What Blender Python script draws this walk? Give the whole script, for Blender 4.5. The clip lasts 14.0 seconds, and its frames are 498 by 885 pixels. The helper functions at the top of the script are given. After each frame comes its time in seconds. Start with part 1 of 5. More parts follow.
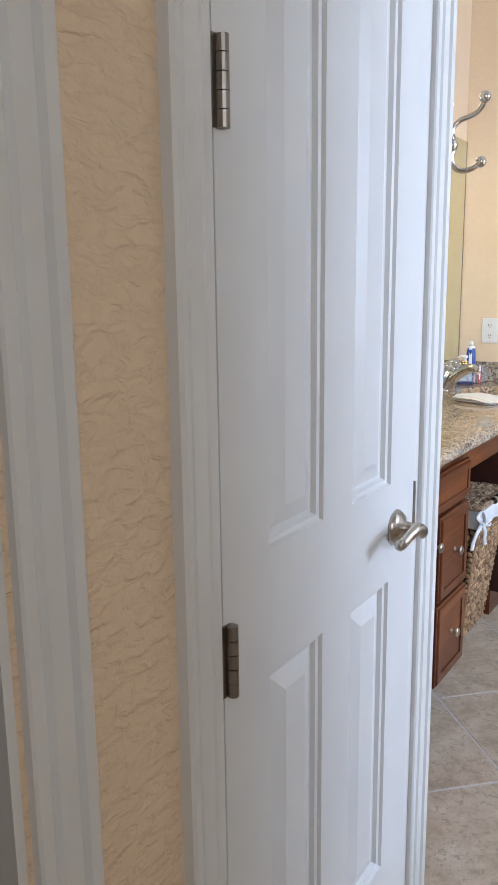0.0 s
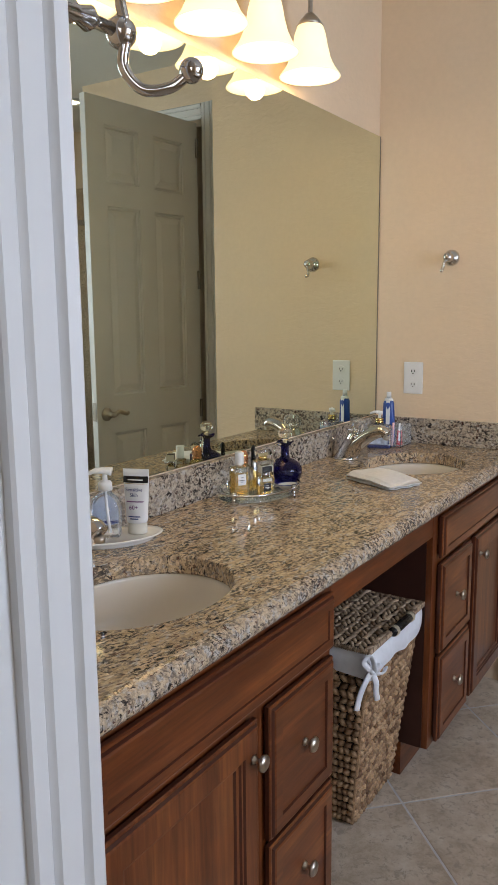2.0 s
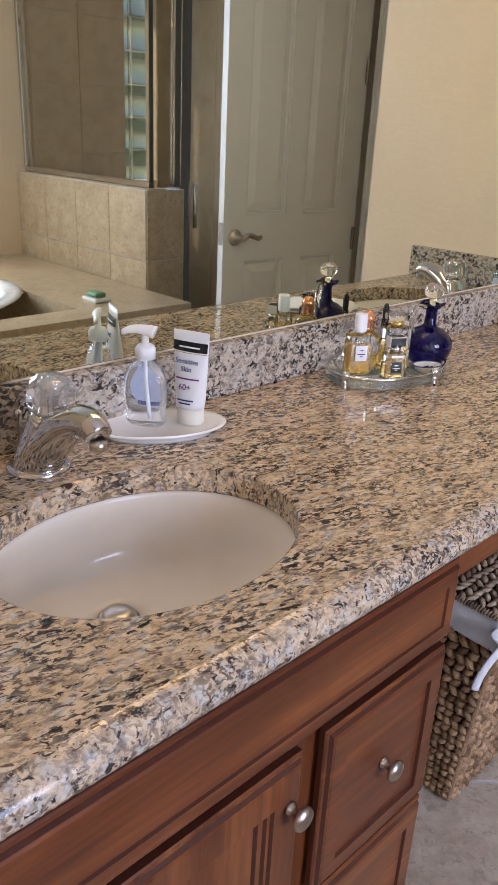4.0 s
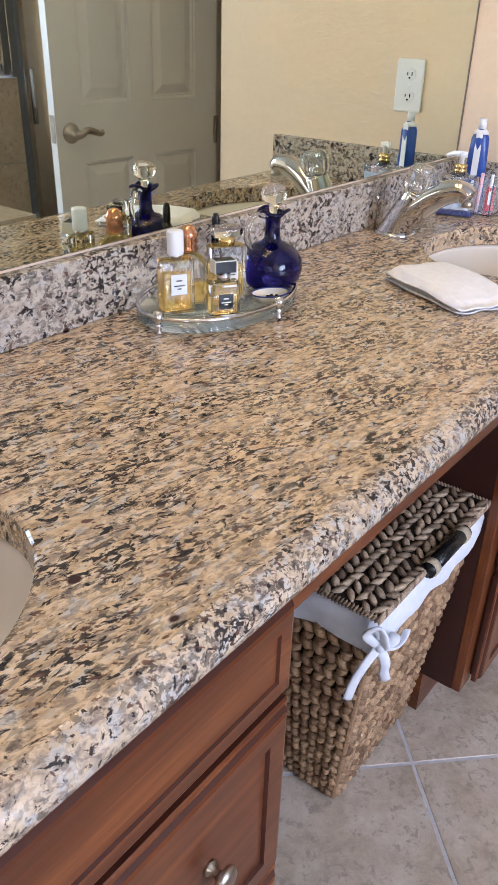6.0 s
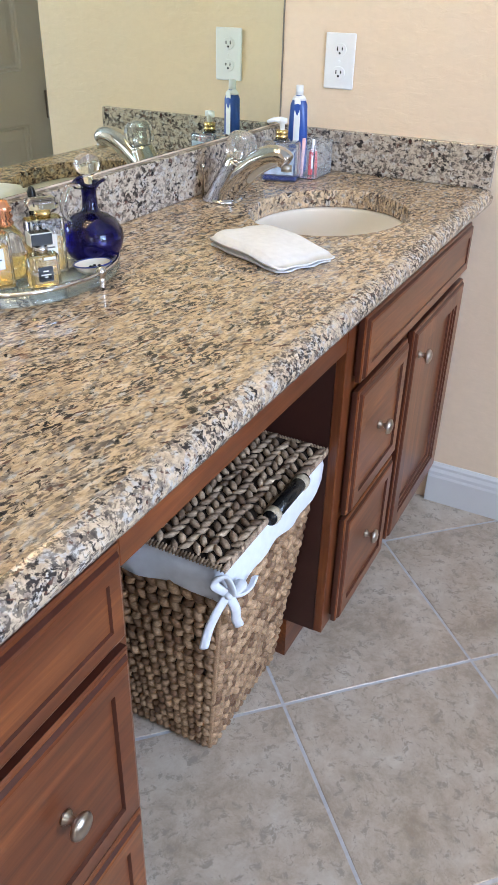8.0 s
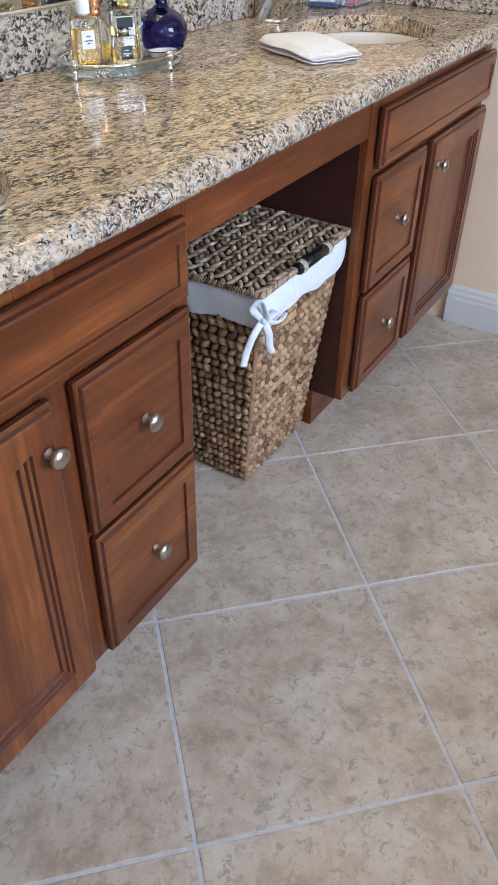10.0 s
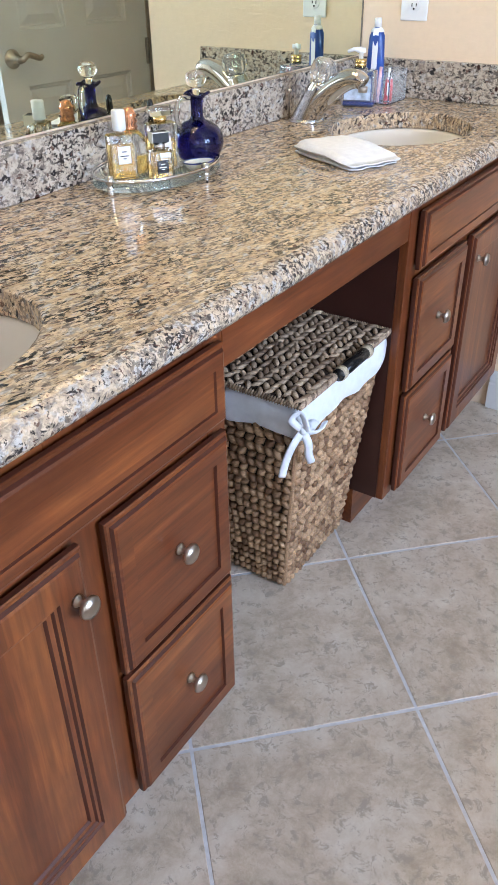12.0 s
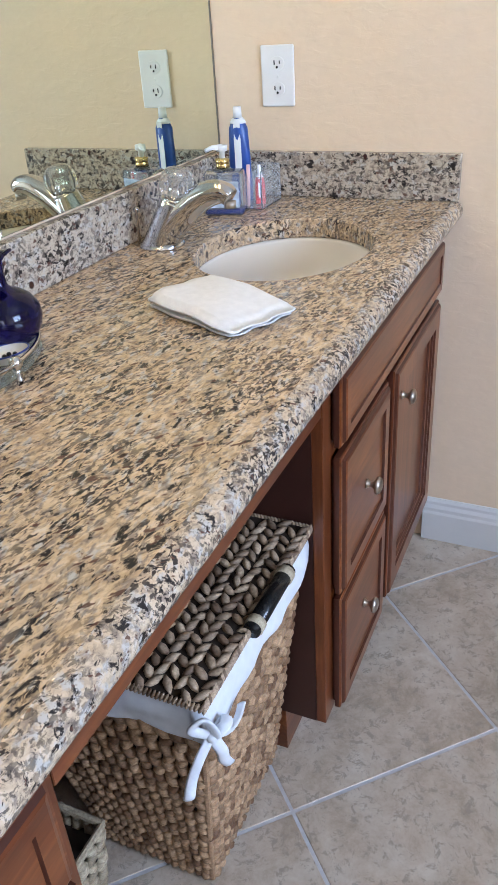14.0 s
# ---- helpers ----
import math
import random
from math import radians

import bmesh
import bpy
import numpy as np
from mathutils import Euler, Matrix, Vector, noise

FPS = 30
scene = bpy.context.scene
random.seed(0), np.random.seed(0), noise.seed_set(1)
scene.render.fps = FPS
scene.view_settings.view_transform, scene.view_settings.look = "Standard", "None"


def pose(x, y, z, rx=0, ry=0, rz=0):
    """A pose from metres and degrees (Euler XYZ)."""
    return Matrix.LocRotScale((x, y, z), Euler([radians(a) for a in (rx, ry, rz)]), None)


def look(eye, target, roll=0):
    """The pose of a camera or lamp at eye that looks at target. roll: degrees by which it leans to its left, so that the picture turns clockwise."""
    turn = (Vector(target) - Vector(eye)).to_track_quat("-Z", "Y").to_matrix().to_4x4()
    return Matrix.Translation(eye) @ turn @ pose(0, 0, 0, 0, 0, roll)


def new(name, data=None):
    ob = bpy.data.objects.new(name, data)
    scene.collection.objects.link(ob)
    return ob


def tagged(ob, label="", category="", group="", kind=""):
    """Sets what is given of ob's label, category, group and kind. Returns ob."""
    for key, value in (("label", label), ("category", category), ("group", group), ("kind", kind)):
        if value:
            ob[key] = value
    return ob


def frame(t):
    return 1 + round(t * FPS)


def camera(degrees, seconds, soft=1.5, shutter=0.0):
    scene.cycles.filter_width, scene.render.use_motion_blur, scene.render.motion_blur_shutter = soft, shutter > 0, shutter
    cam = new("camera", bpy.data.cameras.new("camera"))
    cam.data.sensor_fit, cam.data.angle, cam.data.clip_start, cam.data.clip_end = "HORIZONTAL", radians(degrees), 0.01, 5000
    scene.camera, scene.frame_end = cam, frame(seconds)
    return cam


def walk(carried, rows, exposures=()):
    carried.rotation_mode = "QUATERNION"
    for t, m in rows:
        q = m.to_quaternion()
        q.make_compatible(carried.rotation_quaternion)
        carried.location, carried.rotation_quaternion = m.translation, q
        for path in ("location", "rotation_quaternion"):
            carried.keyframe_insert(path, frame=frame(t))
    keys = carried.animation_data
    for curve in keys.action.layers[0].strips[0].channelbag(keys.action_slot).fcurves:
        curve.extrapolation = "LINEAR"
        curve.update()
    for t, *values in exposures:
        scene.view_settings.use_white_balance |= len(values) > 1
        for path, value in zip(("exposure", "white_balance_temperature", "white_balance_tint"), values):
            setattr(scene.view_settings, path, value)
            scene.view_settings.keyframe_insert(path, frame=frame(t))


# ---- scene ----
cam = camera(36.2, 14.0, 1.1)
PATH = [
    (0, (0.064, -0.099, 1.379), (-1.029, 1.529, 0.989), -0.7),
    (0.5, (0.019, 0.207, 1.388), (-0.971, 1.896, 0.975), -0.3),
    (1, (0.034, 0.509, 1.388), (-0.924, 2.221, 1.001), 0.0),
    (1.5, (-0.003, 0.756, 1.402), (-0.978, 2.464, 1.04), -0.5),
    (2, (-0.009, 0.945, 1.412), (-1.078, 2.604, 1.085), -0.5),
    (2.5, (-0.056, 1.186, 1.4), (-1.284, 2.72, 1.026), -0.2),
    (2.7, (-0.077, 1.281, 1.391), (-1.376, 2.744, 0.975), 0.0),
    (4.8, (-0.336, 1.575, 1.336), (-1.578, 2.849, 0.424), 2.3),
    (5, (-0.34, 1.629, 1.326), (-1.572, 2.903, 0.4), 1.3),
    (5.5, (-0.371, 1.746, 1.328), (-1.531, 3.064, 0.369), 1.4),
    (6, (-0.389, 1.855, 1.316), (-1.448, 3.241, 0.337), 1.7),
    (6.5, (-0.365, 1.943, 1.317), (-1.307, 3.4, 0.323), 2.0),
    (7, (-0.337, 1.978, 1.32), (-1.186, 3.484, 0.315), 1.8),
    (7.2, (-0.335, 1.975, 1.324), (-1.162, 3.494, 0.319), 1.6),
    (9.3, (-0.171, 1.587, 1.252), (-0.916, 3.046, 0.105), 0.7),
    (9.5, (-0.142, 1.564, 1.241), (-0.902, 2.981, 0.051), 1.4),
    (10, (-0.065, 1.478, 1.25), (-0.88, 2.831, 0.023), 1.2),
    (10.5, (-0.033, 1.473, 1.261), (-0.887, 2.803, 0.036), 0.3),
    (11, (-0.032, 1.468, 1.277), (-0.916, 2.8, 0.076), -0.3),
    (11.5, (-0.048, 1.486, 1.278), (-0.96, 2.837, 0.12), -0.3),
    (12, (-0.135, 1.568, 1.293), (-1.073, 2.952, 0.195), -0.9),
    (12.5, (-0.219, 1.66, 1.294), (-1.167, 3.07, 0.24), -1.6),
    (13, (-0.282, 1.851, 1.291), (-1.259, 3.258, 0.258), -2.4),
    (13.5, (-0.346, 2.009, 1.297), (-1.314, 3.429, 0.273), -3.0),
    (14, (-0.386, 2.077, 1.316), (-1.135, 3.638, 0.314), -3.9),
]
EXPOSURES = [(0.0, -0.55, 6600, 10), (0.5, -0.88, 6500, 10), (1.0, -1.4, 6900, 12), (1.5, -1.42, 7200, 12), (2.0, -1.3, 7200, 13), (2.5, -1.48, 6500, 10), (2.7, -1.42, 6600, 12),
             (4.8, -0.55, 6700, 24), (5.5, -0.5, 6600, 22), (6.5, -0.47, 6300, 16), (7.2, -0.36, 6100, 12), (9.5, -0.30, 6200, 10), (10.0, -0.40, 6200, 10), (10.5, -0.38, 6200, 10), (11.0, -0.22, 6150, 11), (13.5, -0.26, 6100, 11), (14.0, -0.48, 6000, 11)]
walk(cam, [(t, look(eye, target, roll)) for t, eye, target, roll in PATH], EXPOSURES)

# ---- light ----
world = bpy.data.worlds.new("sky")
scene.world = world
world.use_nodes = True
wn = world.node_tree
sky = wn.nodes.new("ShaderNodeTexSky")
sky.sky_type = "NISHITA"
sky.sun_disc = False
sky.sun_elevation, sky.sun_rotation = radians(48), radians(120)
wn.links.new(sky.outputs[0], wn.nodes["Background"].inputs[0])
wn.nodes["Background"].inputs[1].default_value = 0.12
sun = new("sun", bpy.data.lights.new("sun", "SUN"))
sun.data.energy, sun.data.angle, sun.data.color = 2.5, radians(0.6), (1, 0.95, 0.87)
sun.matrix_world = look((0, 0, 10), (-4, 7, 0))


def area_lamp(name, eye, target, w, h, watts, colour):
    lamp = new(name, bpy.data.lights.new(name, "AREA"))
    lamp.data.shape, lamp.data.size, lamp.data.size_y = "RECTANGLE", w, h
    lamp.data.energy, lamp.data.color = watts, colour
    lamp.matrix_world = look(eye, target)


area_lamp("tub_window_light", (2.27, 2.12, 1.72), (0.0, 2.5, 0.7), 1.3, 1.35, 148, (0.58, 0.73, 1.0))
# added cool fill for the entry; the south wall has no window
area_lamp("entry_fill_light", (1.2, -0.97, 1.55), (0.7, 1.0, 1.2), 1.2, 1.6, 38, (0.82, 0.90, 1.0))


# ---- materials ----
def material(name):
    m = bpy.data.materials.new(name)
    m.use_nodes = True
    return m, m.node_tree, m.node_tree.nodes["Principled BSDF"]


def node(nt, kind, **inputs):
    n = nt.nodes.new(kind)
    for k, v in inputs.items():
        n.inputs[k].default_value = v
    return n


def ramp(nt, fac, stops, constant=False):
    n = nt.nodes.new("ShaderNodeValToRGB")
    e = n.color_ramp.elements
    while len(e) < len(stops):
        e.new(0.5)
    for s, (p, c) in zip(e, stops):
        s.position, s.color = p, (*c, 1)
    if constant:
        n.color_ramp.interpolation = "CONSTANT"
    nt.links.new(fac, n.inputs[0])
    return n.outputs[0]


def coords(nt, scale=(1, 1, 1), turn=0.0, per_object=False):
    tc = nt.nodes.new("ShaderNodeTexCoord")
    mp = nt.nodes.new("ShaderNodeMapping")
    if turn:
        mp.vector_type, scale = "TEXTURE", tuple(1 / k for k in scale)
    mp.inputs["Scale"].default_value, mp.inputs["Rotation"].default_value = scale, (0, 0, turn)
    nt.links.new(tc.outputs["Object"], mp.inputs["Vector"])
    if per_object:
        info = nt.nodes.new("ShaderNodeObjectInfo")
        mul = nt.nodes.new("ShaderNodeVectorMath")
        mul.operation = "SCALE"
        mul.inputs[0].default_value, = ((13.0, 7.0, 5.0),)
        nt.links.new(info.outputs["Random"], mul.inputs["Scale"])
        nt.links.new(mul.outputs[0], mp.inputs["Location"])
    return mp.outputs[0]


def noise_tex(nt, vec, scale, detail=4, rough=0.55, distort=0.0):
    n = node(nt, "ShaderNodeTexNoise", Scale=scale, Detail=detail, Roughness=rough, Distortion=distort)
    nt.links.new(vec, n.inputs["Vector"])
    return n.outputs["Fac"]


def mixc(nt, fac, a, b, mode="MIX"):
    n = nt.nodes.new("ShaderNodeMix")
    n.data_type, n.blend_type = "RGBA", mode
    for sock, v in ((n.inputs[0], fac), (n.inputs[6], a), (n.inputs[7], b)):
        if isinstance(v, (int, float)):
            sock.default_value = v
        elif isinstance(v, tuple):
            sock.default_value = (*v, 1)
        else:
            nt.links.new(v, sock)
    return n.outputs[2]


def bump(nt, bsdf, height, strength, distance):
    n = node(nt, "ShaderNodeBump", Strength=strength, Distance=distance)
    nt.links.new(height, n.inputs["Height"])
    nt.links.new(n.outputs[0], bsdf.inputs["Normal"])


def plain(name, colour, rough=0.5, metal=0.0, vary=0.08, scale=30, relief=0.0, coat=0.0, transmission=0.0, ior=1.45, emit=None):
    m, nt, b = material(name)
    v = coords(nt)
    f = noise_tex(nt, v, scale)
    dark = tuple(c * (1 - vary) for c in colour)
    light = tuple(min(1, c * (1 + vary)) for c in colour)
    nt.links.new(ramp(nt, f, [(0.3, dark), (0.7, light)]), b.inputs["Base Color"])
    b.inputs["Roughness"].default_value, b.inputs["Metallic"].default_value = rough, metal
    b.inputs["Coat Weight"].default_value, b.inputs["Coat Roughness"].default_value = coat, 0.08
    b.inputs["Transmission Weight"].default_value, b.inputs["IOR"].default_value = transmission, ior
    if relief:
        bump(nt, b, noise_tex(nt, v, scale * 4), 0.4, relief)
    if emit:
        b.inputs["Emission Color"].default_value, b.inputs["Emission Strength"].default_value = (*emit[0], 1), emit[1]
    return m


def wall_paint(name, colour, relief=0.32):
    m, nt, b = material(name)
    v = coords(nt)
    big, fine = noise_tex(nt, v, 1.6, 3), noise_tex(nt, v, 60, 3)
    c = mixc(nt, 0.5, ramp(nt, big, [(0.35, tuple(x * 0.96 for x in colour)), (0.65, tuple(min(1, x * 1.03) for x in colour))]),
             ramp(nt, fine, [(0.3, tuple(x * 0.96 for x in colour)), (0.7, tuple(min(1, x * 1.03) for x in colour))]))
    nt.links.new(c, b.inputs["Base Color"])
    b.inputs["Roughness"].default_value = 0.75
    flat = ramp(nt, noise_tex(nt, coords(nt, (1, 1, 2.2)), 26, 3, 0.5, 0.6), [(0.42, (0, 0, 0)), (0.6, (1, 1, 1))])
    bump(nt, b, mixc(nt, 0.25, flat, noise_tex(nt, v, 140, 2)), relief, 0.0015 if relief < 0.5 else 0.004)
    return m


def granite(name, stretch, grey_share, rough=0.07, sky_grey=0.0):
    """Gold and cream ground with grey quartz, elongated black mica flecks and small rust garnets."""
    m, nt, b = material(name)
    turn = radians(80)
    v = coords(nt, stretch, turn)
    zone = ramp(nt, noise_tex(nt, v, 8, 3, 0.55), [(0.38, (0.22, 0.22, 0.22)), (0.62, (1, 1, 1))])
    base = ramp(nt, noise_tex(nt, v, 42, 5, 0.62, 0.5), [(0.30, (0.36, 0.24, 0.14)), (0.43, (0.57, 0.405, 0.245)), (0.56, (0.67, 0.50, 0.325)), (0.70, (0.71, 0.61, 0.485))])
    pale = ramp(nt, noise_tex(nt, coords(nt, stretch, turn + 0.4), 38, 3, 0.55), [(0.56 - grey_share, (0, 0, 0)), (0.66 - grey_share, (1, 1, 1))])
    # grey mixed into the ground colour paints in reflected sky light
    base = mixc(nt, sky_grey, base, (0.44, 0.415, 0.37))
    c = mixc(nt, pale, base, (0.50, 0.46, 0.41))
    quartz = ramp(nt, noise_tex(nt, v, 54, 4, 0.62, 0.5), [(0.495, (0, 0, 0)), (0.62, (0.85, 0.85, 0.85))])
    c = mixc(nt, quartz, c, (0.255, 0.20, 0.16))
    flecks = mixc(nt, 1.0, ramp(nt, noise_tex(nt, v, 84, 4, 0.62, 0.5), [(0.495, (0, 0, 0)), (0.555, (0.97, 0.97, 0.97))]), zone, "MULTIPLY")
    c = mixc(nt, flecks, c, (0.032, 0.026, 0.024))
    clump = ramp(nt, noise_tex(nt, v, 50, 5, 0.68, 0.6), [(0.562, (0, 0, 0)), (0.61, (0.97, 0.97, 0.97))])
    c = mixc(nt, clump, c, (0.020, 0.017, 0.017))
    rust = ramp(nt, noise_tex(nt, coords(nt, stretch, turn - 0.3), 66, 3, 0.5, 0.3), [(0.635, (0, 0, 0)), (0.68, (0.9, 0.9, 0.9))])
    c = mixc(nt, rust, c, (0.11, 0.052, 0.036))
    vor = node(nt, "ShaderNodeTexVoronoi", Scale=11.0)
    nt.links.new(coords(nt, (1, 1.4, 1), turn), vor.inputs["Vector"])
    dots = ramp(nt, vor.outputs["Distance"], [(0.06, (1, 1, 1)), (0.085, (0, 0, 0))])
    c = mixc(nt, dots, c, (0.05, 0.022, 0.018))
    nt.links.new(c, b.inputs["Base Color"])
    b.inputs["Roughness"].default_value = rough
    b.inputs["IOR"].default_value = 1.48
    return m


def cherry(name, along):
    m, nt, b = material(name)
    stretch = {"y": (15, 1, 15), "z": (15, 15, 1)}[along]
    v = coords(nt, stretch, 0, True)
    grain = noise_tex(nt, v, 6, 6, 0.6, 0.4)
    blot = noise_tex(nt, coords(nt, (2, 1, 2), 0, True), 5, 3)
    c = ramp(nt, grain, [(0.3, (0.105, 0.028, 0.010)), (0.5, (0.168, 0.047, 0.014)), (0.72, (0.245, 0.076, 0.021))])
    c = mixc(nt, ramp(nt, blot, [(0.35, (0, 0, 0)), (0.75, (0.6, 0.6, 0.6))]), c, (0.085, 0.026, 0.011))
    boards = noise_tex(nt, coords(nt, {"y": (1, 0.7, 17), "z": (1, 17, 0.7)}[along], 0, True), 1.0, 0)
    c = mixc(nt, 1.0, c, ramp(nt, boards, [(0.30, (0.80, 0.76, 0.76)), (0.44, (0.84, 0.80, 0.80)), (0.455, (1.05, 1.05, 1.05)), (0.56, (1.05, 1.05, 1.05)), (0.575, (1.22, 1.30, 1.22)), (0.8, (1.22, 1.30, 1.22))]), "MULTIPLY")
    nt.links.new(c, b.inputs["Base Color"])
    b.inputs["Roughness"].default_value = 0.29
    b.inputs["IOR"].default_value = 1.38
    b.inputs["Coat Weight"].default_value, b.inputs["Coat Roughness"].default_value = 0.2, 0.2
    bump(nt, b, grain, 0.15, 0.0006)
    return m


def stone_tile(name, dark, mid, light, rough=0.32):
    m, nt, b = material(name)
    v = coords(nt, (1, 1, 1), 0, True)
    c = ramp(nt, noise_tex(nt, v, 11, 9, 0.74, 0.25), [(0.34, dark), (0.5, mid), (0.66, light)])
    pits = ramp(nt, noise_tex(nt, v, 48, 6, 0.75, 0.5), [(0.53, (0, 0, 0)), (0.61, (0.9, 0.9, 0.9))])
    c = mixc(nt, pits, c, tuple(x * 0.66 for x in mid))
    info = nt.nodes.new("ShaderNodeObjectInfo")
    c = mixc(nt, 1.0, c, ramp(nt, info.outputs["Random"], [(0.0, (0.93, 0.93, 0.93)), (1.0, (1, 1, 1))]), "MULTIPLY")
    nt.links.new(c, b.inputs["Base Color"])
    b.inputs["Roughness"].default_value = rough
    bump(nt, b, noise_tex(nt, v, 22, 5, 0.6), 0.18, 0.002)
    return m


def wicker(name, dark, light):
    m, nt, b = material(name)
    geo = nt.nodes.new("ShaderNodeNewGeometry")
    fibre = noise_tex(nt, coords(nt, (1, 1, 3)), 190, 3)
    mid = tuple((a + c) / 2 for a, c in zip(dark, light))
    c = ramp(nt, geo.outputs["Random Per Island"], [(0.0, dark), (0.45, mid), (1.0, light)])
    c = mixc(nt, 1.0, c, ramp(nt, fibre, [(0.3, (0.55, 0.52, 0.5)), (0.7, (1, 1, 1))]), "MULTIPLY")
    nt.links.new(c, b.inputs["Base Color"])
    b.inputs["Roughness"].default_value = 0.6
    bump(nt, b, fibre, 0.5, 0.001)
    return m


def mirror_glass():
    m, nt, b = material("mirror_silver")
    b.inputs["Base Color"].default_value = (0.76, 0.81, 0.69, 1)
    b.inputs["Metallic"].default_value, b.inputs["Roughness"].default_value = 1.0, 0.012
    return m


PEACH = wall_paint("peach_wall_paint", (0.79, 0.62, 0.44))
PEACH_ROUGH = wall_paint("peach_knockdown_plaster", (0.79, 0.62, 0.44), 0.9)
CEIL = wall_paint("ceiling_paint", (0.74, 0.72, 0.66))
WHITE = plain("white_trim_paint", (0.70, 0.70, 0.69), 0.38, vary=0.02, scale=8, relief=0.0003)
DOORW = plain("white_door_paint", (0.68, 0.68, 0.675), 0.42, vary=0.02, scale=6, relief=0.0003)
GRANITE = granite("granite", (1.0, 2.1, 1.5), 0.0)
# same stone, greyed on splash and edge for the sky they reflect
GRANITE_SPLASH = granite("granite_splash_sky_grey", (1.15, 1.15, 1.5), 0.03, 0.07, 0.6)
GRANITE_EDGE = granite("granite_honed_edge", (1.7, 2.3, 1.9), 0.05, 0.19, 0.25)
WOOD_H = cherry("cherry_wood_long_grain", "y")
WOOD_V = cherry("cherry_wood_upright_grain", "z")
# edge glaze, darkened further by the shade painted into grooves and edges
GLAZE_SHADE = plain("dark_cherry_glaze_and_shade", (0.072, 0.020, 0.011), 0.32, vary=0.15, scale=20, coat=0.2)
# cherry darkened to hold the shade of the knee space and cabinet insides
SHADED_WOOD = plain("shaded_cherry_veneer", (0.040, 0.012, 0.008), 0.45, vary=0.2, scale=8)
TILE = stone_tile("beige_floor_tile", (0.40, 0.315, 0.23), (0.565, 0.47, 0.37), (0.67, 0.595, 0.50))
GROUT = plain("pale_grout", (0.56, 0.55, 0.56), 0.9, vary=0.1, scale=60, relief=0.0005)
SHTILE = stone_tile("tan_shower_tile", (0.40, 0.28, 0.165), (0.50, 0.365, 0.225), (0.57, 0.435, 0.285), 0.3)
NICKEL = plain("brushed_nickel", (0.52, 0.48, 0.43), 0.28, 1.0, 0.04, 80)
CHROME = plain("polished_chrome", (0.60, 0.60, 0.61), 0.06, 1.0, 0.01)
BRONZE = plain("dark_hinge_steel", (0.30, 0.27, 0.24), 0.35, 1.0, 0.1)
BISQUE = plain("bisque_porcelain", (0.81, 0.745, 0.655), 0.08, coat=0.5, vary=0.01)
PORC = plain("white_porcelain", (0.82, 0.80, 0.76), 0.08, coat=0.5, vary=0.01)
MIRROR = mirror_glass()
GLASS = plain("clear_glass", (0.97, 0.98, 0.97), 0.02, vary=0.0, transmission=1.0, ior=1.45)
ACRYLIC = plain("clear_acrylic", (0.95, 0.97, 0.98), 0.06, vary=0.0, transmission=0.95, ior=1.4)
KNOBGLASS = plain("faceted_acrylic", (0.93, 0.93, 0.92), 0.05, vary=0.0, transmission=0.85, ior=1.49)
GREENGLASS = plain("pale_green_glass", (0.84, 0.95, 0.88), 0.04, vary=0.0, transmission=0.95, ior=1.4)
COBALT = plain("cobalt_blue_glass", (0.004, 0.004, 0.12), 0.03, vary=0.02, transmission=0.9, ior=1.45, coat=0.0)
AMBER = plain("amber_perfume", (0.93, 0.66, 0.22), 0.03, vary=0.02, transmission=0.85, ior=1.36)
COPPER = plain("rose_gold_cap", (0.75, 0.36, 0.20), 0.15, 0.9, 0.04)
GOLD = plain("gold_collar", (0.72, 0.56, 0.26), 0.2, 1.0, 0.03)
SHADE = plain("frosted_lamp_glass", (0.9, 0.82, 0.62), 0.4, vary=0.02, emit=((1.0, 0.78, 0.44), 3.0))
PAPER = plain("white_plastic", (0.80, 0.80, 0.79), 0.4, vary=0.02)
CREAM = plain("cream_plastic", (0.72, 0.68, 0.58), 0.45, vary=0.02)
BLACK = plain("black_lacquer", (0.012, 0.012, 0.012), 0.25, vary=0.1)
NAVY = plain("navy_print", (0.015, 0.03, 0.16), 0.35, vary=0.1)
BLUE = plain("blue_packaging", (0.02, 0.07, 0.30), 0.3, vary=0.1)
RED = plain("red_print", (0.55, 0.05, 0.06), 0.4, vary=0.1)
PLUM = plain("plum_print", (0.16, 0.03, 0.16), 0.4, vary=0.1)
CLOTH = plain("white_terry_cloth", (0.80, 0.79, 0.78), 0.95, vary=0.05, scale=70, relief=0.0015)
LINEN = plain("white_cotton_liner", (0.74, 0.76, 0.80), 0.9, vary=0.04, scale=60, relief=0.0006)
RATTAN = wicker("water_hyacinth_weave", (0.19, 0.090, 0.040), (0.62, 0.40, 0.225))
RATTAN_LID = wicker("dark_water_hyacinth_weave", (0.17, 0.10, 0.058), (0.66, 0.49, 0.33))
STRAW = wicker("pale_straw_weave", (0.38, 0.30, 0.19), (0.62, 0.52, 0.36))
# near-black, painting shade into the gaps of the weave; shrub trunks share it
CORE = plain("near_black_core", (0.03, 0.018, 0.011), 0.9)
LEAF = plain("garden_leaf", (0.07, 0.12, 0.04), 0.6, vary=0.4, scale=8)
# dark colour puts the shade of the unlit side rooms into their walls
CLOSET_SHADE = wall_paint("closet_shade_paint", (0.30, 0.26, 0.20))


# ---- mesh helpers ----
def mesh(name, bm, mat, smooth=False):
    me = bpy.data.meshes.new(name)
    bmesh.ops.recalc_face_normals(bm, faces=bm.faces[:])
    bm.to_mesh(me)
    bm.free()
    me.materials.append(mat)
    if smooth:
        me.shade_smooth()
    return me


